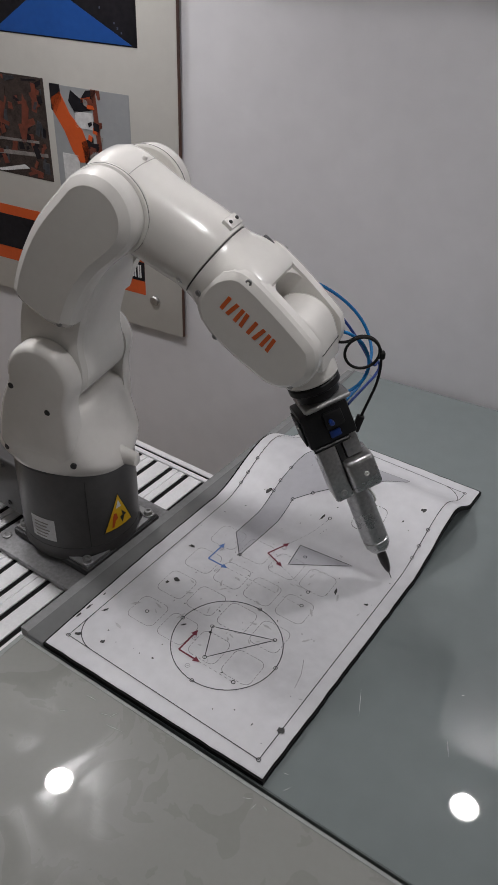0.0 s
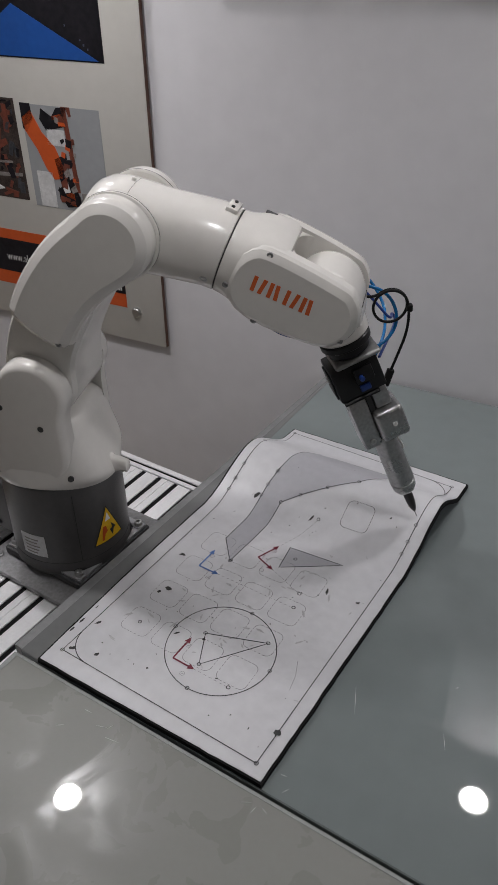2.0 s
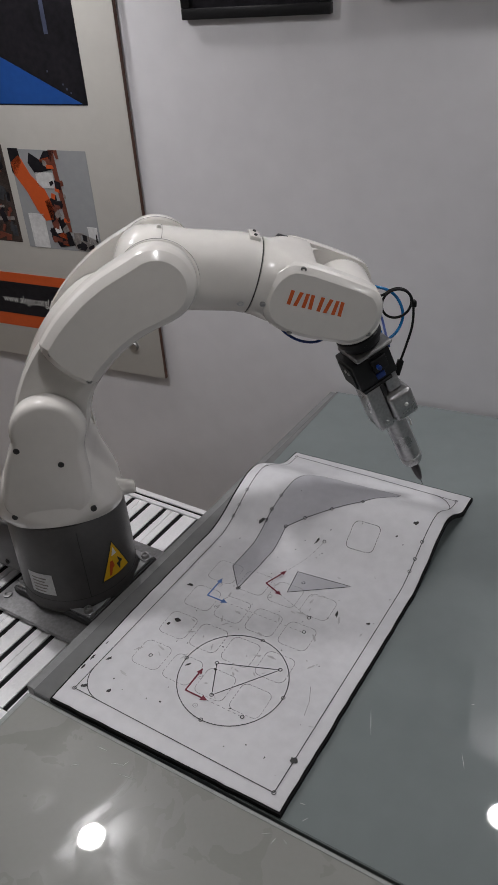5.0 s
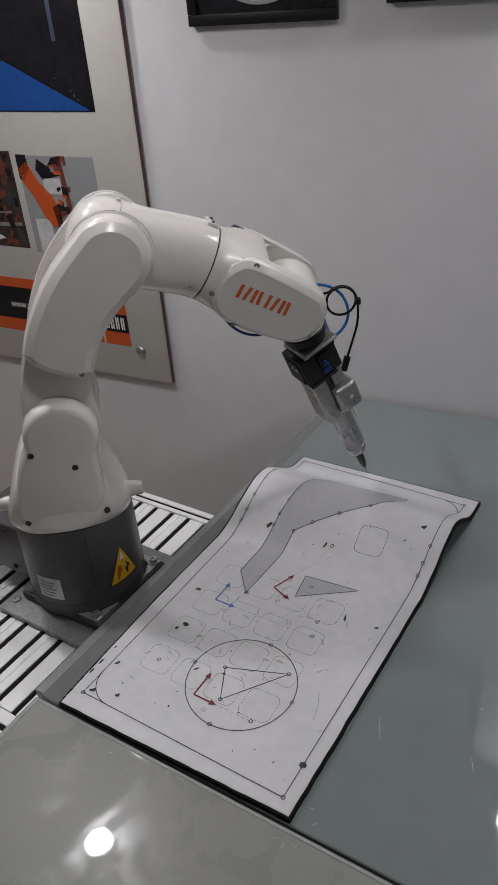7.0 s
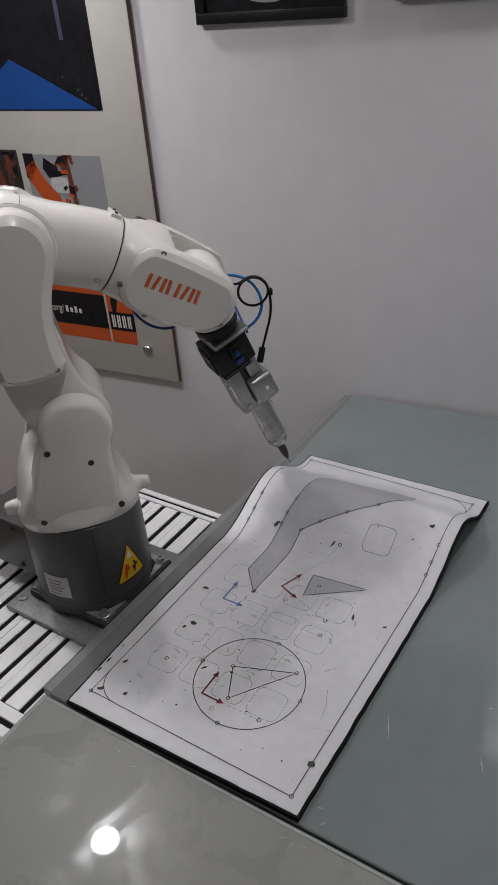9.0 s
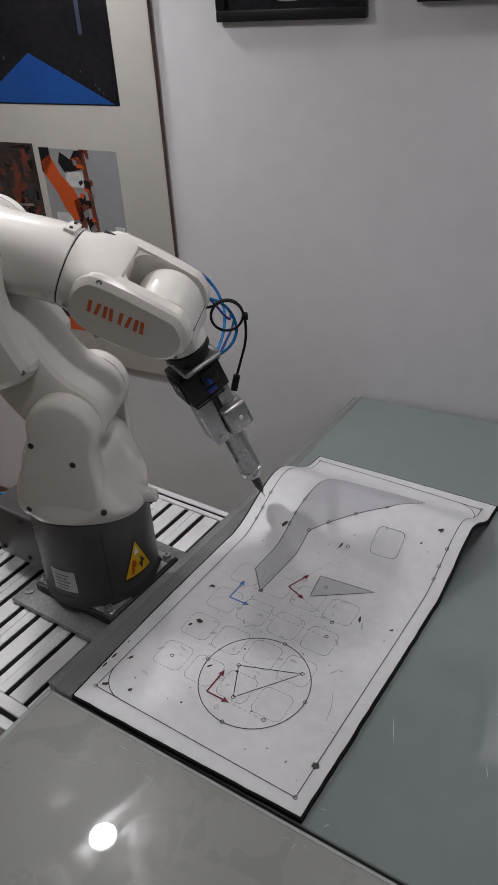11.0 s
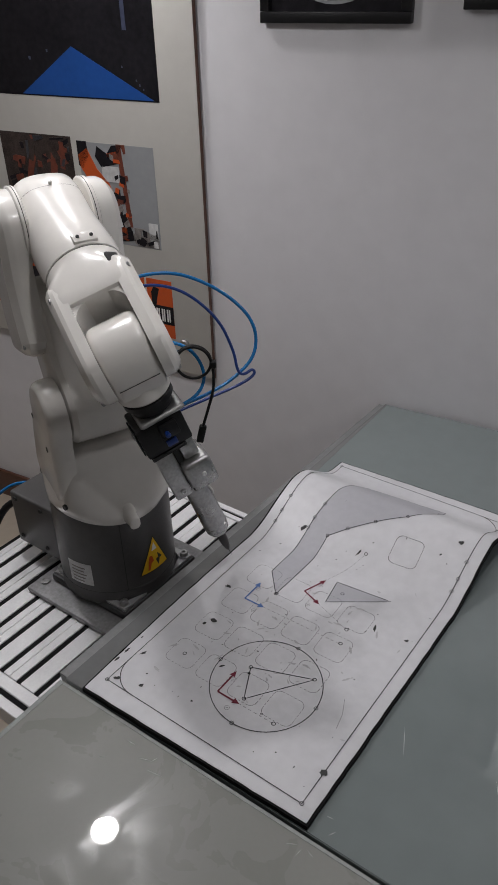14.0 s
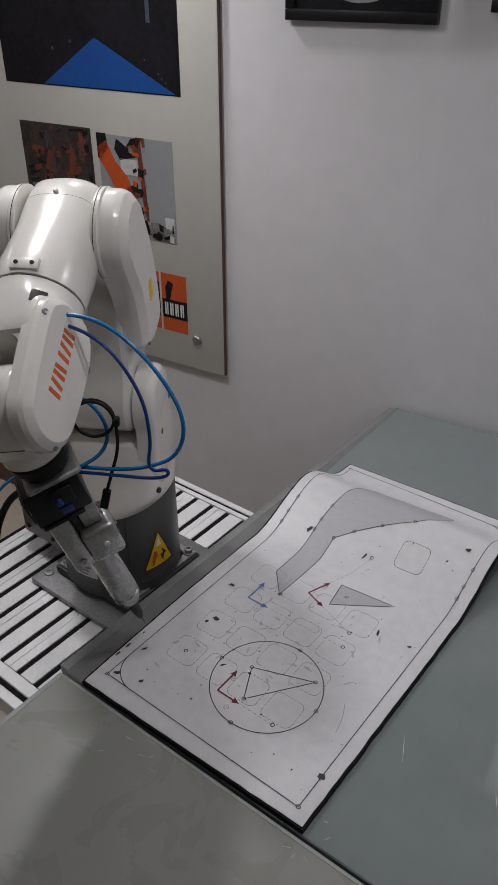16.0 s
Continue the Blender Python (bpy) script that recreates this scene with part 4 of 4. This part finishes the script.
    for x, cz, ry, rz, pw in ((-0.0835, 0.002, 0.012, 0.012, 2.2), (-0.081, 0.002, 0.035, 0.028, 2.3), (-0.073, 0.002, 0.054, 0.046, 2.5), (-0.057, 0.002, 0.0635, 0.060, 2.7), (-0.032, 0.002, 0.066, 0.069, 2.7), (0.0, 0.003, 0.0662, 0.073, 2.7), (0.04, 0.008, 0.066, 0.073, 2.5), (0.08, 0.017, 0.067, 0.0725, 2.35), (0.12, 0.0255, 0.070, 0.0725, 2.2), (0.147, O3, 0.0715, 0.0720, 2.05), (0.1655, O3, 0.0715, 0.0715, 2.0), (0.167, O3, 0.068, 0.068, 2.0)):
        secs.append(oval(x, 0, cz, ry, rz, 48, pw))
    body = part("forearm", loft(secs), M_SHELL, robot, "white elbow housing and forearm", 0.7)
    part("cover_seam", loft([oval(-0.012, 0, 0.0027, 0.0664, 0.0720, 48, 2.7), oval(-0.0112, 0, 0.0027, 0.0664, 0.0721, 48, 2.7)], close=False), M_SEAM, body)
    part("index_block", box(0.141, 0.161, -0.021, 0.021, O3 + 0.066, O3 + 0.0755, 0.002, 2), M_SHELL, body, "small white index block")
    for y in (-0.012, 0.012):
        screw(0.151, y, O3 + 0.0760, (0, 0, 1), body, 0.0032, M_SEAM)
    part("eye_screw", turned([(0.004, 0), (0.004, 0.012), (0.003, 0.013)], 14), M_SHELL, body, at=pose(-0.018, 0.0, 0.066))
    for sy in (-1, 1):
        screw(0.150, sy * 0.060, O3 - 0.038, (0, sy * 0.8, -0.6), body, 0.007, M_STEEL)
    return body


XW = 0.1675


def build_wrist():
    """Turns about the forearm's axis; origin at the seam, x forward; two cheeks hold the wrist joint."""
    a5 = L3 - XW
    def saddle(x, ry, rz, top, low=2.6):
        """Ring with a squarer upper half than its lower half."""
        ring = []
        for i in range(64):
            co, si = math.cos(2 * math.pi * i / 64), math.sin(2 * math.pi * i / 64)
            k = top if si > 0 else low
            ring.append((x, ry * math.copysign(abs(co) ** (2 / k), co), rz * math.copysign(abs(si) ** (2 / k), si)))
        return ring

    secs = [saddle(0.0005, 0.068, 0.068, 2, 2), saddle(0.002, 0.071, 0.071, 2, 2), saddle(0.014, 0.0715, 0.071, 2.1, 2.05), saddle(0.026, 0.0728, 0.0715, 2.6, 2.2), saddle(0.038, 0.0745, 0.0718, 3.6, 2.4), saddle(0.050, 0.0757, 0.0718, 4.8), saddle(0.075, 0.0760, 0.0716, 6.0), saddle(0.091, 0.0760, 0.0708, 6.4), saddle(0.097, 0.0752, 0.0685, 6.4), saddle(0.100, 0.070, 0.063, 6.0)]
    body = part("wrist_housing", loft(secs), M_SHELL, robot, "white wrist housing with an orange logo", 0.7)
    part("wrist_seam", loft([oval(-0.001, 0, 0, 0.0695, 0.0695, 48), oval(0.001, 0, 0, 0.0695, 0.0695, 48)]), M_SEAM, body, "dark joint seam")
    cheek = [(0.022, 0.038), (0.014, 0.0), (0.022, -0.040), (0.055, -0.066), (0.12, -0.071)] + arc(a5, 0, 0.066, -80, 62, 14) + [(0.150, 0.066), (0.075, 0.071), (0.045, 0.066)]
    cheek = smooth_outline(cheek, 1)
    for sy in (-1, 1):
        part("cheek", shell(cheek, sy * 0.044, sy * 0.0765, ((0.0, 0.016), (0.003, 0.009), (0.010, 0.0025), (0.014, 0.0))), M_SHELL, body, "white side cheek", 0.4)
        for k in range(4):
            x0 = 0.060 + k * 0.0285
            for dx, w, lean in ((0.0, 0.0068, 0.0), (0.0125, 0.0068, 0.004 if k % 2 == 0 else -0.003)):
                z0, z1 = -0.006, 0.0225
                qx = [x0 + dx, x0 + dx + w, x0 + dx + w + lean, x0 + dx + lean]
                if sy > 0:
                    qx = [0.230 - q for q in qx]
                bm = bmesh.new()
                lo = [bm.verts.new((q, sy * 0.0755, z)) for q, z in zip(qx, (z0, z0, z1, z1))]
                hi = [bm.verts.new((q, sy * 0.0769, z)) for q, z in zip(qx, (z0, z0, z1, z1))]
                bm.faces.new(hi)
                for e in range(4):
                    bm.faces.new((lo[e], lo[(e + 1) % 4], hi[(e + 1) % 4], hi[e]))
                part("logo_block", bm, M_ORANGE, body, "plain orange logo block", 0)
        for x, z in ((0.070, 0.062), (0.020, -0.020), (a5 + 0.05, -0.030), (0.085, -0.062)):
            screw(x, sy * 0.0705, z, (0, sy, 0.25 if z > 0 else -0.25), body, 0.0055, M_PLATE)
    part("lower_hose", tube([(0.055, 0.0, -0.055), (0.078, 0.0, -0.090), (0.120, -0.005, -0.110), (0.165, -0.005, -0.106), (0.188, 0.0, -0.08)], 0.0028), M_HOSED, body, "dark blue air hose", 1.0)
    for sy in (-1, 1):
        pts = [(0.0975, sy * 0.0445), (0.130, sy * 0.0445)] + [(0.130 - 0.031 * math.sin(radians(q)), sy * (0.0135 + 0.031 * math.cos(radians(q)))) for q in range(10, 91, 10)] + [(0.0975, sy * 0.0135)]
        part("recess_fillet", prism(pts if sy < 0 else pts[::-1], -0.058, 0.0625), M_SHELL, body, "", 0.7)
    # Dark block on the shell paints the shade of an open pocket.
    part("pocket_shade", box(-0.011, 0.011, -0.012, 0.012, -0.004, 0.004, 0.003, 2), M_FOOT_POCKET, body, "dark block standing in for the shade of an open pocket", at=pose(0.043, 0.0525, 0.0625, -38, 0, 0))
    return body


def build_hand():
    """The wrist joint: origin on its axis (y), z towards the flange."""
    outline = [(0.0605 * math.cos(radians(q)), 0.0605 * math.sin(radians(q))) for q in range(180, 361, 9)] + [(0.0585, 0.022), (0.053, 0.042), (0.047, 0.058), (0.0, 0.060), (-0.047, 0.058), (-0.053, 0.042), (-0.0585, 0.022)]
    rims = ((0.020, -0.0455), (0.010, -0.0445), (0.004, -0.0415), (0.001, -0.037), (0.0, -0.031), (0.0, 0.031), (0.001, 0.037), (0.004, 0.0415), (0.010, 0.0445), (0.020, 0.0455))
    body = part("wrist_joint", loft([[(x, y, z) for x, z in inset_outline(outline, ins)] for ins, y in rims]), M_SHELL, robot, "white rounded wrist joint", 0.9)
    part("neck", turned([(0.043, 0.030), (0.0465, 0.040), (0.0485, 0.052), (0.049, 0.066), (0.0485, 0.078), (0.045, 0.082)], 40), M_SHELL, body, "white neck", 0.6)
    for sx in (-1, 1):
        part("cover_seam", box(sx * 0.0560 - 0.0010, sx * 0.0560 + 0.0010, -0.036, 0.036, 0.0300, 0.0310), M_SEAM, body)
    for sy in (-1, 1):
        part("axis_cap", turned([(0.030, -0.004), (0.0305, 0.0), (0.028, 0.0012), (0.012, 0.0015), (0.0001, 0.0015)], 32), M_SHELL, body, "", 0.5, at=Matrix.Translation((0, sy * 0.0452, 0)) @ pose(0, 0, 0, -sy * 90, 0, 0))
    return body


def build_tool():
    """Flange, gripper and pen: origin at the tip, z up along the pen."""
    f = TOOL
    body = part("pen_gripper", turned([(0.040, f), (0.046, f + 0.004), (0.046, f + 0.014), (0.043, f + 0.017)], 40), M_BLACK, robot, "black flange with silver gripper and pen", 0.5)
    part("flange_ring", turned([(0.034, f - 0.016), (0.038, f - 0.013), (0.038, f), (0.036, f + 0.002)], 40), M_BLACK, body, "black mounting ring", 0.5)
    for k in range(8):
        screw(0.030 * math.cos(k * 0.785), 0.030 * math.sin(k * 0.785), f + 0.004, (0, 0, -1), body, 0.004, M_STEEL)
    part("adapter_plate", box(-0.040, 0.046, -0.043, 0.043, f - 0.026, f - 0.016, 0.006, 3), M_PLATE, body, "grey steel adapter plate")
    part("gripper_body", box(-0.052, 0.036, -0.037, 0.037, f - 0.092, f - 0.0265, 0.004, 2), M_BLACK, body, "black gripper housing")
    part("side_block", box(-0.0555, -0.0525, -0.030, 0.024, f - 0.085, f - 0.034, 0.002, 1), M_RUBBER, body, "black side plate")
    for y in (-0.020, -0.006):
        screw(-0.056, y, f - 0.046, (-1, 0, 0), body, 0.0040, M_STEEL)
    part("port_block", box(-0.014, 0.020, -0.046, -0.0372, f - 0.064, f - 0.034, 0.003, 2), M_BLACK, body, "black port block")
    part("hose_fitting", turned([(0.004, 0.0), (0.004, 0.006), (0.0048, 0.007), (0.0048, 0.010), (0.003, 0.011)], 16), M_HOSED, body, "dark blue push-in fitting", 0.5, at=pose(-0.004, -0.046, f - 0.050, 90, 0, 0))
    part("lower_lip", box(-0.048, 0.020, -0.039, 0.039, f - 0.100, f - 0.0925, 0.002, 1), M_BLACK, body, "black lower lip")
    part("sensor_plug", box(-0.012, 0.008, -0.0405, -0.0375, f - 0.084, f - 0.070, 0.0015, 2), M_HOSED, body, "dark blue plug")
    part("jaw", box(-0.044, -0.010, -0.030, 0.030, 0.222, f - 0.0995, 0.005, 2), M_TOOL, body, "broad silver gripper jaw")
    part("jaw", box(0.004, 0.034, -0.026, 0.026, 0.296, f - 0.0915, 0.003, 2), M_TOOL, body, "silver gripper jaw")
    # Solid dark filler paints the shade in the gap between the jaws.
    part("jaw_gap_shade", box(-0.0095, 0.003, -0.022, 0.024, 0.292, f - 0.0995, 0.002, 1), M_SEAM, body, "dark filler for the shade between the jaws")
    part("clamp_block", box(-0.009, 0.046, -0.043, 0.028, 0.228, 0.294, 0.009, 3), M_TOOL, body, "rounded silver clamp block")
    screw(0.022, -0.0435, 0.262, (0, -1, 0), body, 0.0045, M_WHITE)
    screw(0.0465, -0.004, 0.262, (1, 0, 0), body, 0.0045, M_STEEL)
    screw(-0.026, -0.0305, 0.238, (0, -1, 0), body, 0.006, M_STEEL)
    part("pen_holder", turned([(0.0205, 0.240), (0.0225, 0.226), (0.0235, 0.200), (0.0245, 0.115), (0.0245, 0.108), (0.0228, 0.1065), (0.0228, 0.103), (0.0245, 0.1015), (0.0235, 0.088), (0.0185, 0.078), (0.0135, 0.074), (0.010, 0.071)][::-1], 36), M_TOOL, body, "turned silver pen holder", 0.5)
    part("pen_tag", tube([(0.018, -0.0215, 0.222), (0.021, -0.026, 0.212), (0.0235, -0.0215, 0.198), (0.022, -0.0225, 0.190)], 0.0022), M_WHITE, body, "white wire end", 1.0)
    part("pen_nib", turned([(0.0085, 0.074), (0.0095, 0.060), (0.0088, 0.042), (0.006, 0.026), (0.0028, 0.017), (0.0008, 0.0155)][::-1], 20), M_NIB, body, "dark tapered pen nib", 0.7)
    part("pen_lead", turned([(0.0004, 0.0), (0.0007, 0.002), (0.0008, 0.018)], 10), M_SEAM, body, "thin lead")
    return body


build_base()
joint["column"] = build_column()
joint["link"] = build_link()
joint["forearm"] = build_forearm()
joint["wrist"] = build_wrist()
joint["hand"] = build_hand()
joint["tool"] = build_tool()


# hoses: two part-arcs, each from the wrist's far side to the gripper; x along the chord, z outward
def build_hose(name, pts, r, material, label):
    return part(name, tube(pts, r), material, robot, label, 1.0)


CH = 0.235
joint["hose"] = build_hose("air_hose", [(0.0, 0, -0.012), (0.002, 0.0, 0.06), (0.012, 0.0, 0.115), (0.038, 0.005, 0.165), (0.095, 0.01, 0.180), (0.16, 0.01, 0.145), (CH - 0.02, 0.005, 0.085), (CH, 0.0, 0.03), (CH, 0, -0.03)], 0.0031, M_HOSE, "bright blue air hose")
joint["hose2"] = build_hose("air_hose", [(-0.006, 0.006, -0.012), (-0.004, 0.006, 0.06), (-0.002, 0.008, 0.12), (0.006, 0.01, 0.150), (0.018, 0.01, 0.148), (0.012, 0.012, 0.128), (0.022, 0.012, 0.118), (0.06, 0.01, 0.125), (0.13, 0.01, 0.115), (CH - 0.03, 0.008, 0.06), (CH - 0.006, 0.0, -0.03)], 0.0027, M_HOSED, "dark blue air hose")
LOOP = (0.088, 0.040)
b = tube([(0.0, 0.03, 0.035), (0.03, 0.03, 0.06)] + [(LOOP[0] + 0.032 * math.cos(radians(150 - k * 40)), 0.03 - k * 0.0006, LOOP[1] + 0.032 * math.sin(radians(150 - k * 40))) for k in range(13)] + [(0.122, 0.022, 0.03), (0.121, 0.02, -0.01), (0.108, 0.016, -0.05), (0.098, 0.015, -0.082)], 0.0026)
joint["cable"] = part("sensor_cable", b, M_CABLE, robot, "black sensor cable with a loop", 1.0)
part("plug", box(-0.0065, 0.0065, -0.005, 0.005, -0.028, 0.006, 0.002, 2), M_CABLE, joint["cable"], "black plug", at=pose(0.097, 0.015, -0.086, 0, 14, 0))
part("hose_loop", tube([(-0.005, 0.045, 0.065), (0.04, 0.045, 0.076), (0.086, 0.04, 0.060), (0.108, 0.036, 0.015), (0.096, 0.03, -0.022), (0.06, 0.02, -0.042), (0.024, 0.012, -0.055)], 0.0030), M_HOSE, joint["cable"], "bright blue hose loop", 1.0)
part("cable_tie", box(0.117, 0.127, 0.018, 0.03, 0.030, 0.044, 0.002, 1), M_CABLE, joint["cable"], "black cable tie")

# ---------------------------------------------------------------- tool path: seconds, tip, pen axis, side axis
TOOL_PATH = [
    (0, 0.4040, 0.4675, 0.0104, -0.4085, -0.1237, 0.9043, 0.8455, 0.3221, 0.4260),
    (0.5, 0.4055, 0.5107, 0.0125, -0.4125, -0.1264, 0.9022, 0.8453, 0.3160, 0.4308),
    (1, 0.4069, 0.5451, 0.0275, -0.3965, -0.1417, 0.9070, 0.8553, 0.3019, 0.4211),
    (1.5, 0.4127, 0.5603, 0.0464, -0.3440, -0.1940, 0.9187, 0.8910, 0.2413, 0.3845),
    (2, 0.4094, 0.6143, 0.0594, -0.3237, -0.2158, 0.9212, 0.8986, 0.2348, 0.3708),
    (2.5, 0.4083, 0.6933, 0.0585, -0.3248, -0.2242, 0.9188, 0.8926, 0.2485, 0.3762),
    (3, 0.4088, 0.7727, 0.0268, -0.3234, -0.2254, 0.9190, 0.8966, 0.2373, 0.3738),
    (3.5, 0.4089, 0.8258, 0.0143, -0.3263, -0.2252, 0.9181, 0.8754, 0.2944, 0.3833),
    (4, 0.3946, 0.8260, 0.0197, -0.2897, -0.2503, 0.9238, 0.8772, 0.3167, 0.3609),
    (6.5, 0.2403, 0.8121, 0.0280, -0.1807, -0.3257, 0.9280, 0.8163, 0.4767, 0.3263),
    (7, 0.1782, 0.8107, 0.0285, -0.1737, -0.3250, 0.9296, 0.8136, 0.4845, 0.3214),
    (7.5, 0.1031, 0.8107, 0.0285, -0.1590, -0.3238, 0.9327, 0.8299, 0.4679, 0.3040),
    (8, 0.0309, 0.8075, 0.0276, -0.1540, -0.3309, 0.9310, 0.8172, 0.4870, 0.3083),
    (8.5, 0.0012, 0.7795, 0.0283, -0.1475, -0.3378, 0.9296, 0.8144, 0.4918, 0.3079),
    (9, 0.0015, 0.7172, 0.0560, -0.1510, -0.3332, 0.9307, 0.8192, 0.4848, 0.3064),
    (11.5, 0.0014, 0.5258, 0.0438, -0.1422, -0.3138, 0.9388, 0.7693, 0.5618, 0.3043),
    (12, 0.0028, 0.4970, 0.0346, -0.1510, -0.3101, 0.9386, 0.7690, 0.5598, 0.3087),
    (12.5, 0.0028, 0.4651, 0.0298, -0.1588, -0.2999, 0.9407, 0.7818, 0.5436, 0.3053),
    (13, -0.0027, 0.4358, 0.0275, -0.1566, -0.2947, 0.9427, 0.7948, 0.5290, 0.2974),
    (13.5, -0.0020, 0.4023, 0.0299, -0.1546, -0.2937, 0.9433, 0.8016, 0.5209, 0.2935),
    (14, -0.0018, 0.3688, 0.0311, -0.1402, -0.2955, 0.9450, 0.8231, 0.4957, 0.2771),
    (14.5, 0.0036, 0.3279, 0.0354, -0.1232, -0.3070, 0.9437, 0.8459, 0.4647, 0.2616),
    (15, -0.0020, 0.2634, 0.0326, -0.1208, -0.2960, 0.9475, 0.8536, 0.4562, 0.2513),
    (15.5, -0.0054, 0.1857, 0.0313, -0.1142, -0.2981, 0.9477, 0.8449, 0.4726, 0.2505),
    (16, -0.0049, 0.1047, 0.0376, -0.1061, -0.2982, 0.9486, 0.8229, 0.5092, 0.2521),
]


def solve_arm(tip, axis, side):
    """The poses of all links, in the robot's space, for one pose of the tool."""
    z = Vector(axis).normalized()
    x = (Vector(side) - z * Vector(side).dot(z)).normalized()
    rot = Matrix((x, z.cross(x), z)).transposed()
    tip = Vector(tip) - Vector(ROBOT)
    wc = tip + z * (TOOL + FLANGE)
    a1 = math.atan2(wc.y, wc.x)
    u, up = Vector((math.cos(a1), math.sin(a1), 0)), Vector((0, 0, 1))
    b = u * O2 + up * H2
    r, h = (wc - b).dot(u), wc.z - H2
    dist, lf = math.hypot(r, h), math.hypot(L3, O3)
    th = math.atan2(h, r) + math.acos(max(-1, min(1, (L2 ** 2 + dist ** 2 - lf ** 2) / (2 * L2 * dist))))
    e = b + u * L2 * math.cos(th) + up * L2 * math.sin(th)
    g = wc - e
    phi = math.atan2(g.dot(up), g.dot(u)) - math.atan2(O3, L3)
    fx = u * math.cos(phi) + up * math.sin(phi)
    fz = up * math.cos(phi) - u * math.sin(phi)
    fy = fz.cross(fx)

    def frame_of(ex, ey, ez, o):
        return Matrix.Translation(o) @ Matrix((ex, ey, ez)).transposed().to_4x4()

    lx = u * math.cos(th) + up * math.sin(th)
    lz = u * math.sin(th) - up * math.cos(th)
    # wrist roll: its joint axis is square to forearm and tool
    d = -z
    wy = d.cross(fx)
    wy = wy.normalized() if wy.length > 1e-6 else fy
    if wy.dot(fy) < 0:
        wy = -wy
    wz = fx.cross(wy)
    hx = wy.cross(d)
    out = {
        "column": pose(0, 0, 0, 0, 0, math.degrees(a1)),
        "link": frame_of(lx, lz.cross(lx), lz, b),
        "forearm": frame_of(fx, fy, fz, e),
        "wrist": frame_of(fx, wy, wz, e + fz * O3 + fx * XW),
        "hand": frame_of(hx, wy, d, wc),
        "tool": Matrix.Translation(tip) @ rot.to_4x4() @ pose(0, 0, 0, 0, 0, TOOL_TURN),
    }
    # hoses span from the gripper to the far side of the wrist
    start = out["tool"] @ Vector((0.042, 0.002, TOOL - 0.048))
    end = out["wrist"] @ Vector((0.05, 0.072, 0.02))
    cx = (end - start).normalized()
    outward = fy + fx * 0.2
    cz = (outward - cx * outward.dot(cx)).normalized()
    out["hose"] = out["hose2"] = frame_of(cx, cz.cross(cx), cz, start)
    right = Vector((0.8, 0.6, 0))
    out["cable"] = frame_of(right, up.cross(right), up, tip + z * TOOL + right * -0.009 + up * 0.013)
    return out


TOOL_TURN = 28


# across the two stretches that the rows leave open: along the far border, then over the wave
TOOL_PATH += [
    (4.8, 0.3452, 0.8216, 0.0224, -0.2548, -0.2744, 0.9251, 0.8577, 0.3679, 0.3498),
    (5.65, 0.2928, 0.8168, 0.0252, -0.2178, -0.3001, 0.9266, 0.8370, 0.4223, 0.3381),
    (9.6, 0.0015, 0.6713, 0.0730, -0.1489, -0.3285, 0.9326, 0.8072, 0.5033, 0.3059),
    (10.2, 0.0015, 0.6253, 0.0740, -0.1468, -0.3239, 0.9346, 0.7952, 0.5218, 0.3054),
    (10.8, 0.0014, 0.5794, 0.0600, -0.1447, -0.3192, 0.9365, 0.7833, 0.5402, 0.3049),
]
TOOL_PATH.sort()


def along(t):
    """The tool's row at any time, on a smooth curve through the given rows."""
    ts = [r[0] for r in TOOL_PATH]
    k = max(0, min(len(ts) - 2, sum(1 for q in ts if q <= t) - 1))
    t0, t1 = ts[k], ts[k + 1]
    s = (t - t0) / (t1 - t0)
    out = []
    for c in range(1, 10):
        p0, p1 = TOOL_PATH[k][c], TOOL_PATH[k + 1][c]
        m0 = (p1 - TOOL_PATH[k - 1][c]) / (t1 - ts[k - 1]) if k > 0 else (p1 - p0) / (t1 - t0)
        m1 = (TOOL_PATH[k + 2][c] - p0) / (ts[k + 2] - t0) if k + 2 < len(ts) else (p1 - p0) / (t1 - t0)
        h = t1 - t0
        out.append((2 * s ** 3 - 3 * s ** 2 + 1) * p0 + (s ** 3 - 2 * s ** 2 + s) * h * m0 + (3 * s ** 2 - 2 * s ** 3) * p1 + (s ** 3 - s ** 2) * h * m1)
    return out


def motions():
    """Keys every moving link along the tool's path, ten times a second."""
    keys = {k: [] for k in joint}
    for n in range(161):
        v = along(n / 10)
        got = solve_arm(v[0:3], v[3:6], v[6:9])
        for k in joint:
            keys[k].append((n / 10, got[k]))
    for k, ob in joint.items():
        walk(ob, keys[k])


motions()
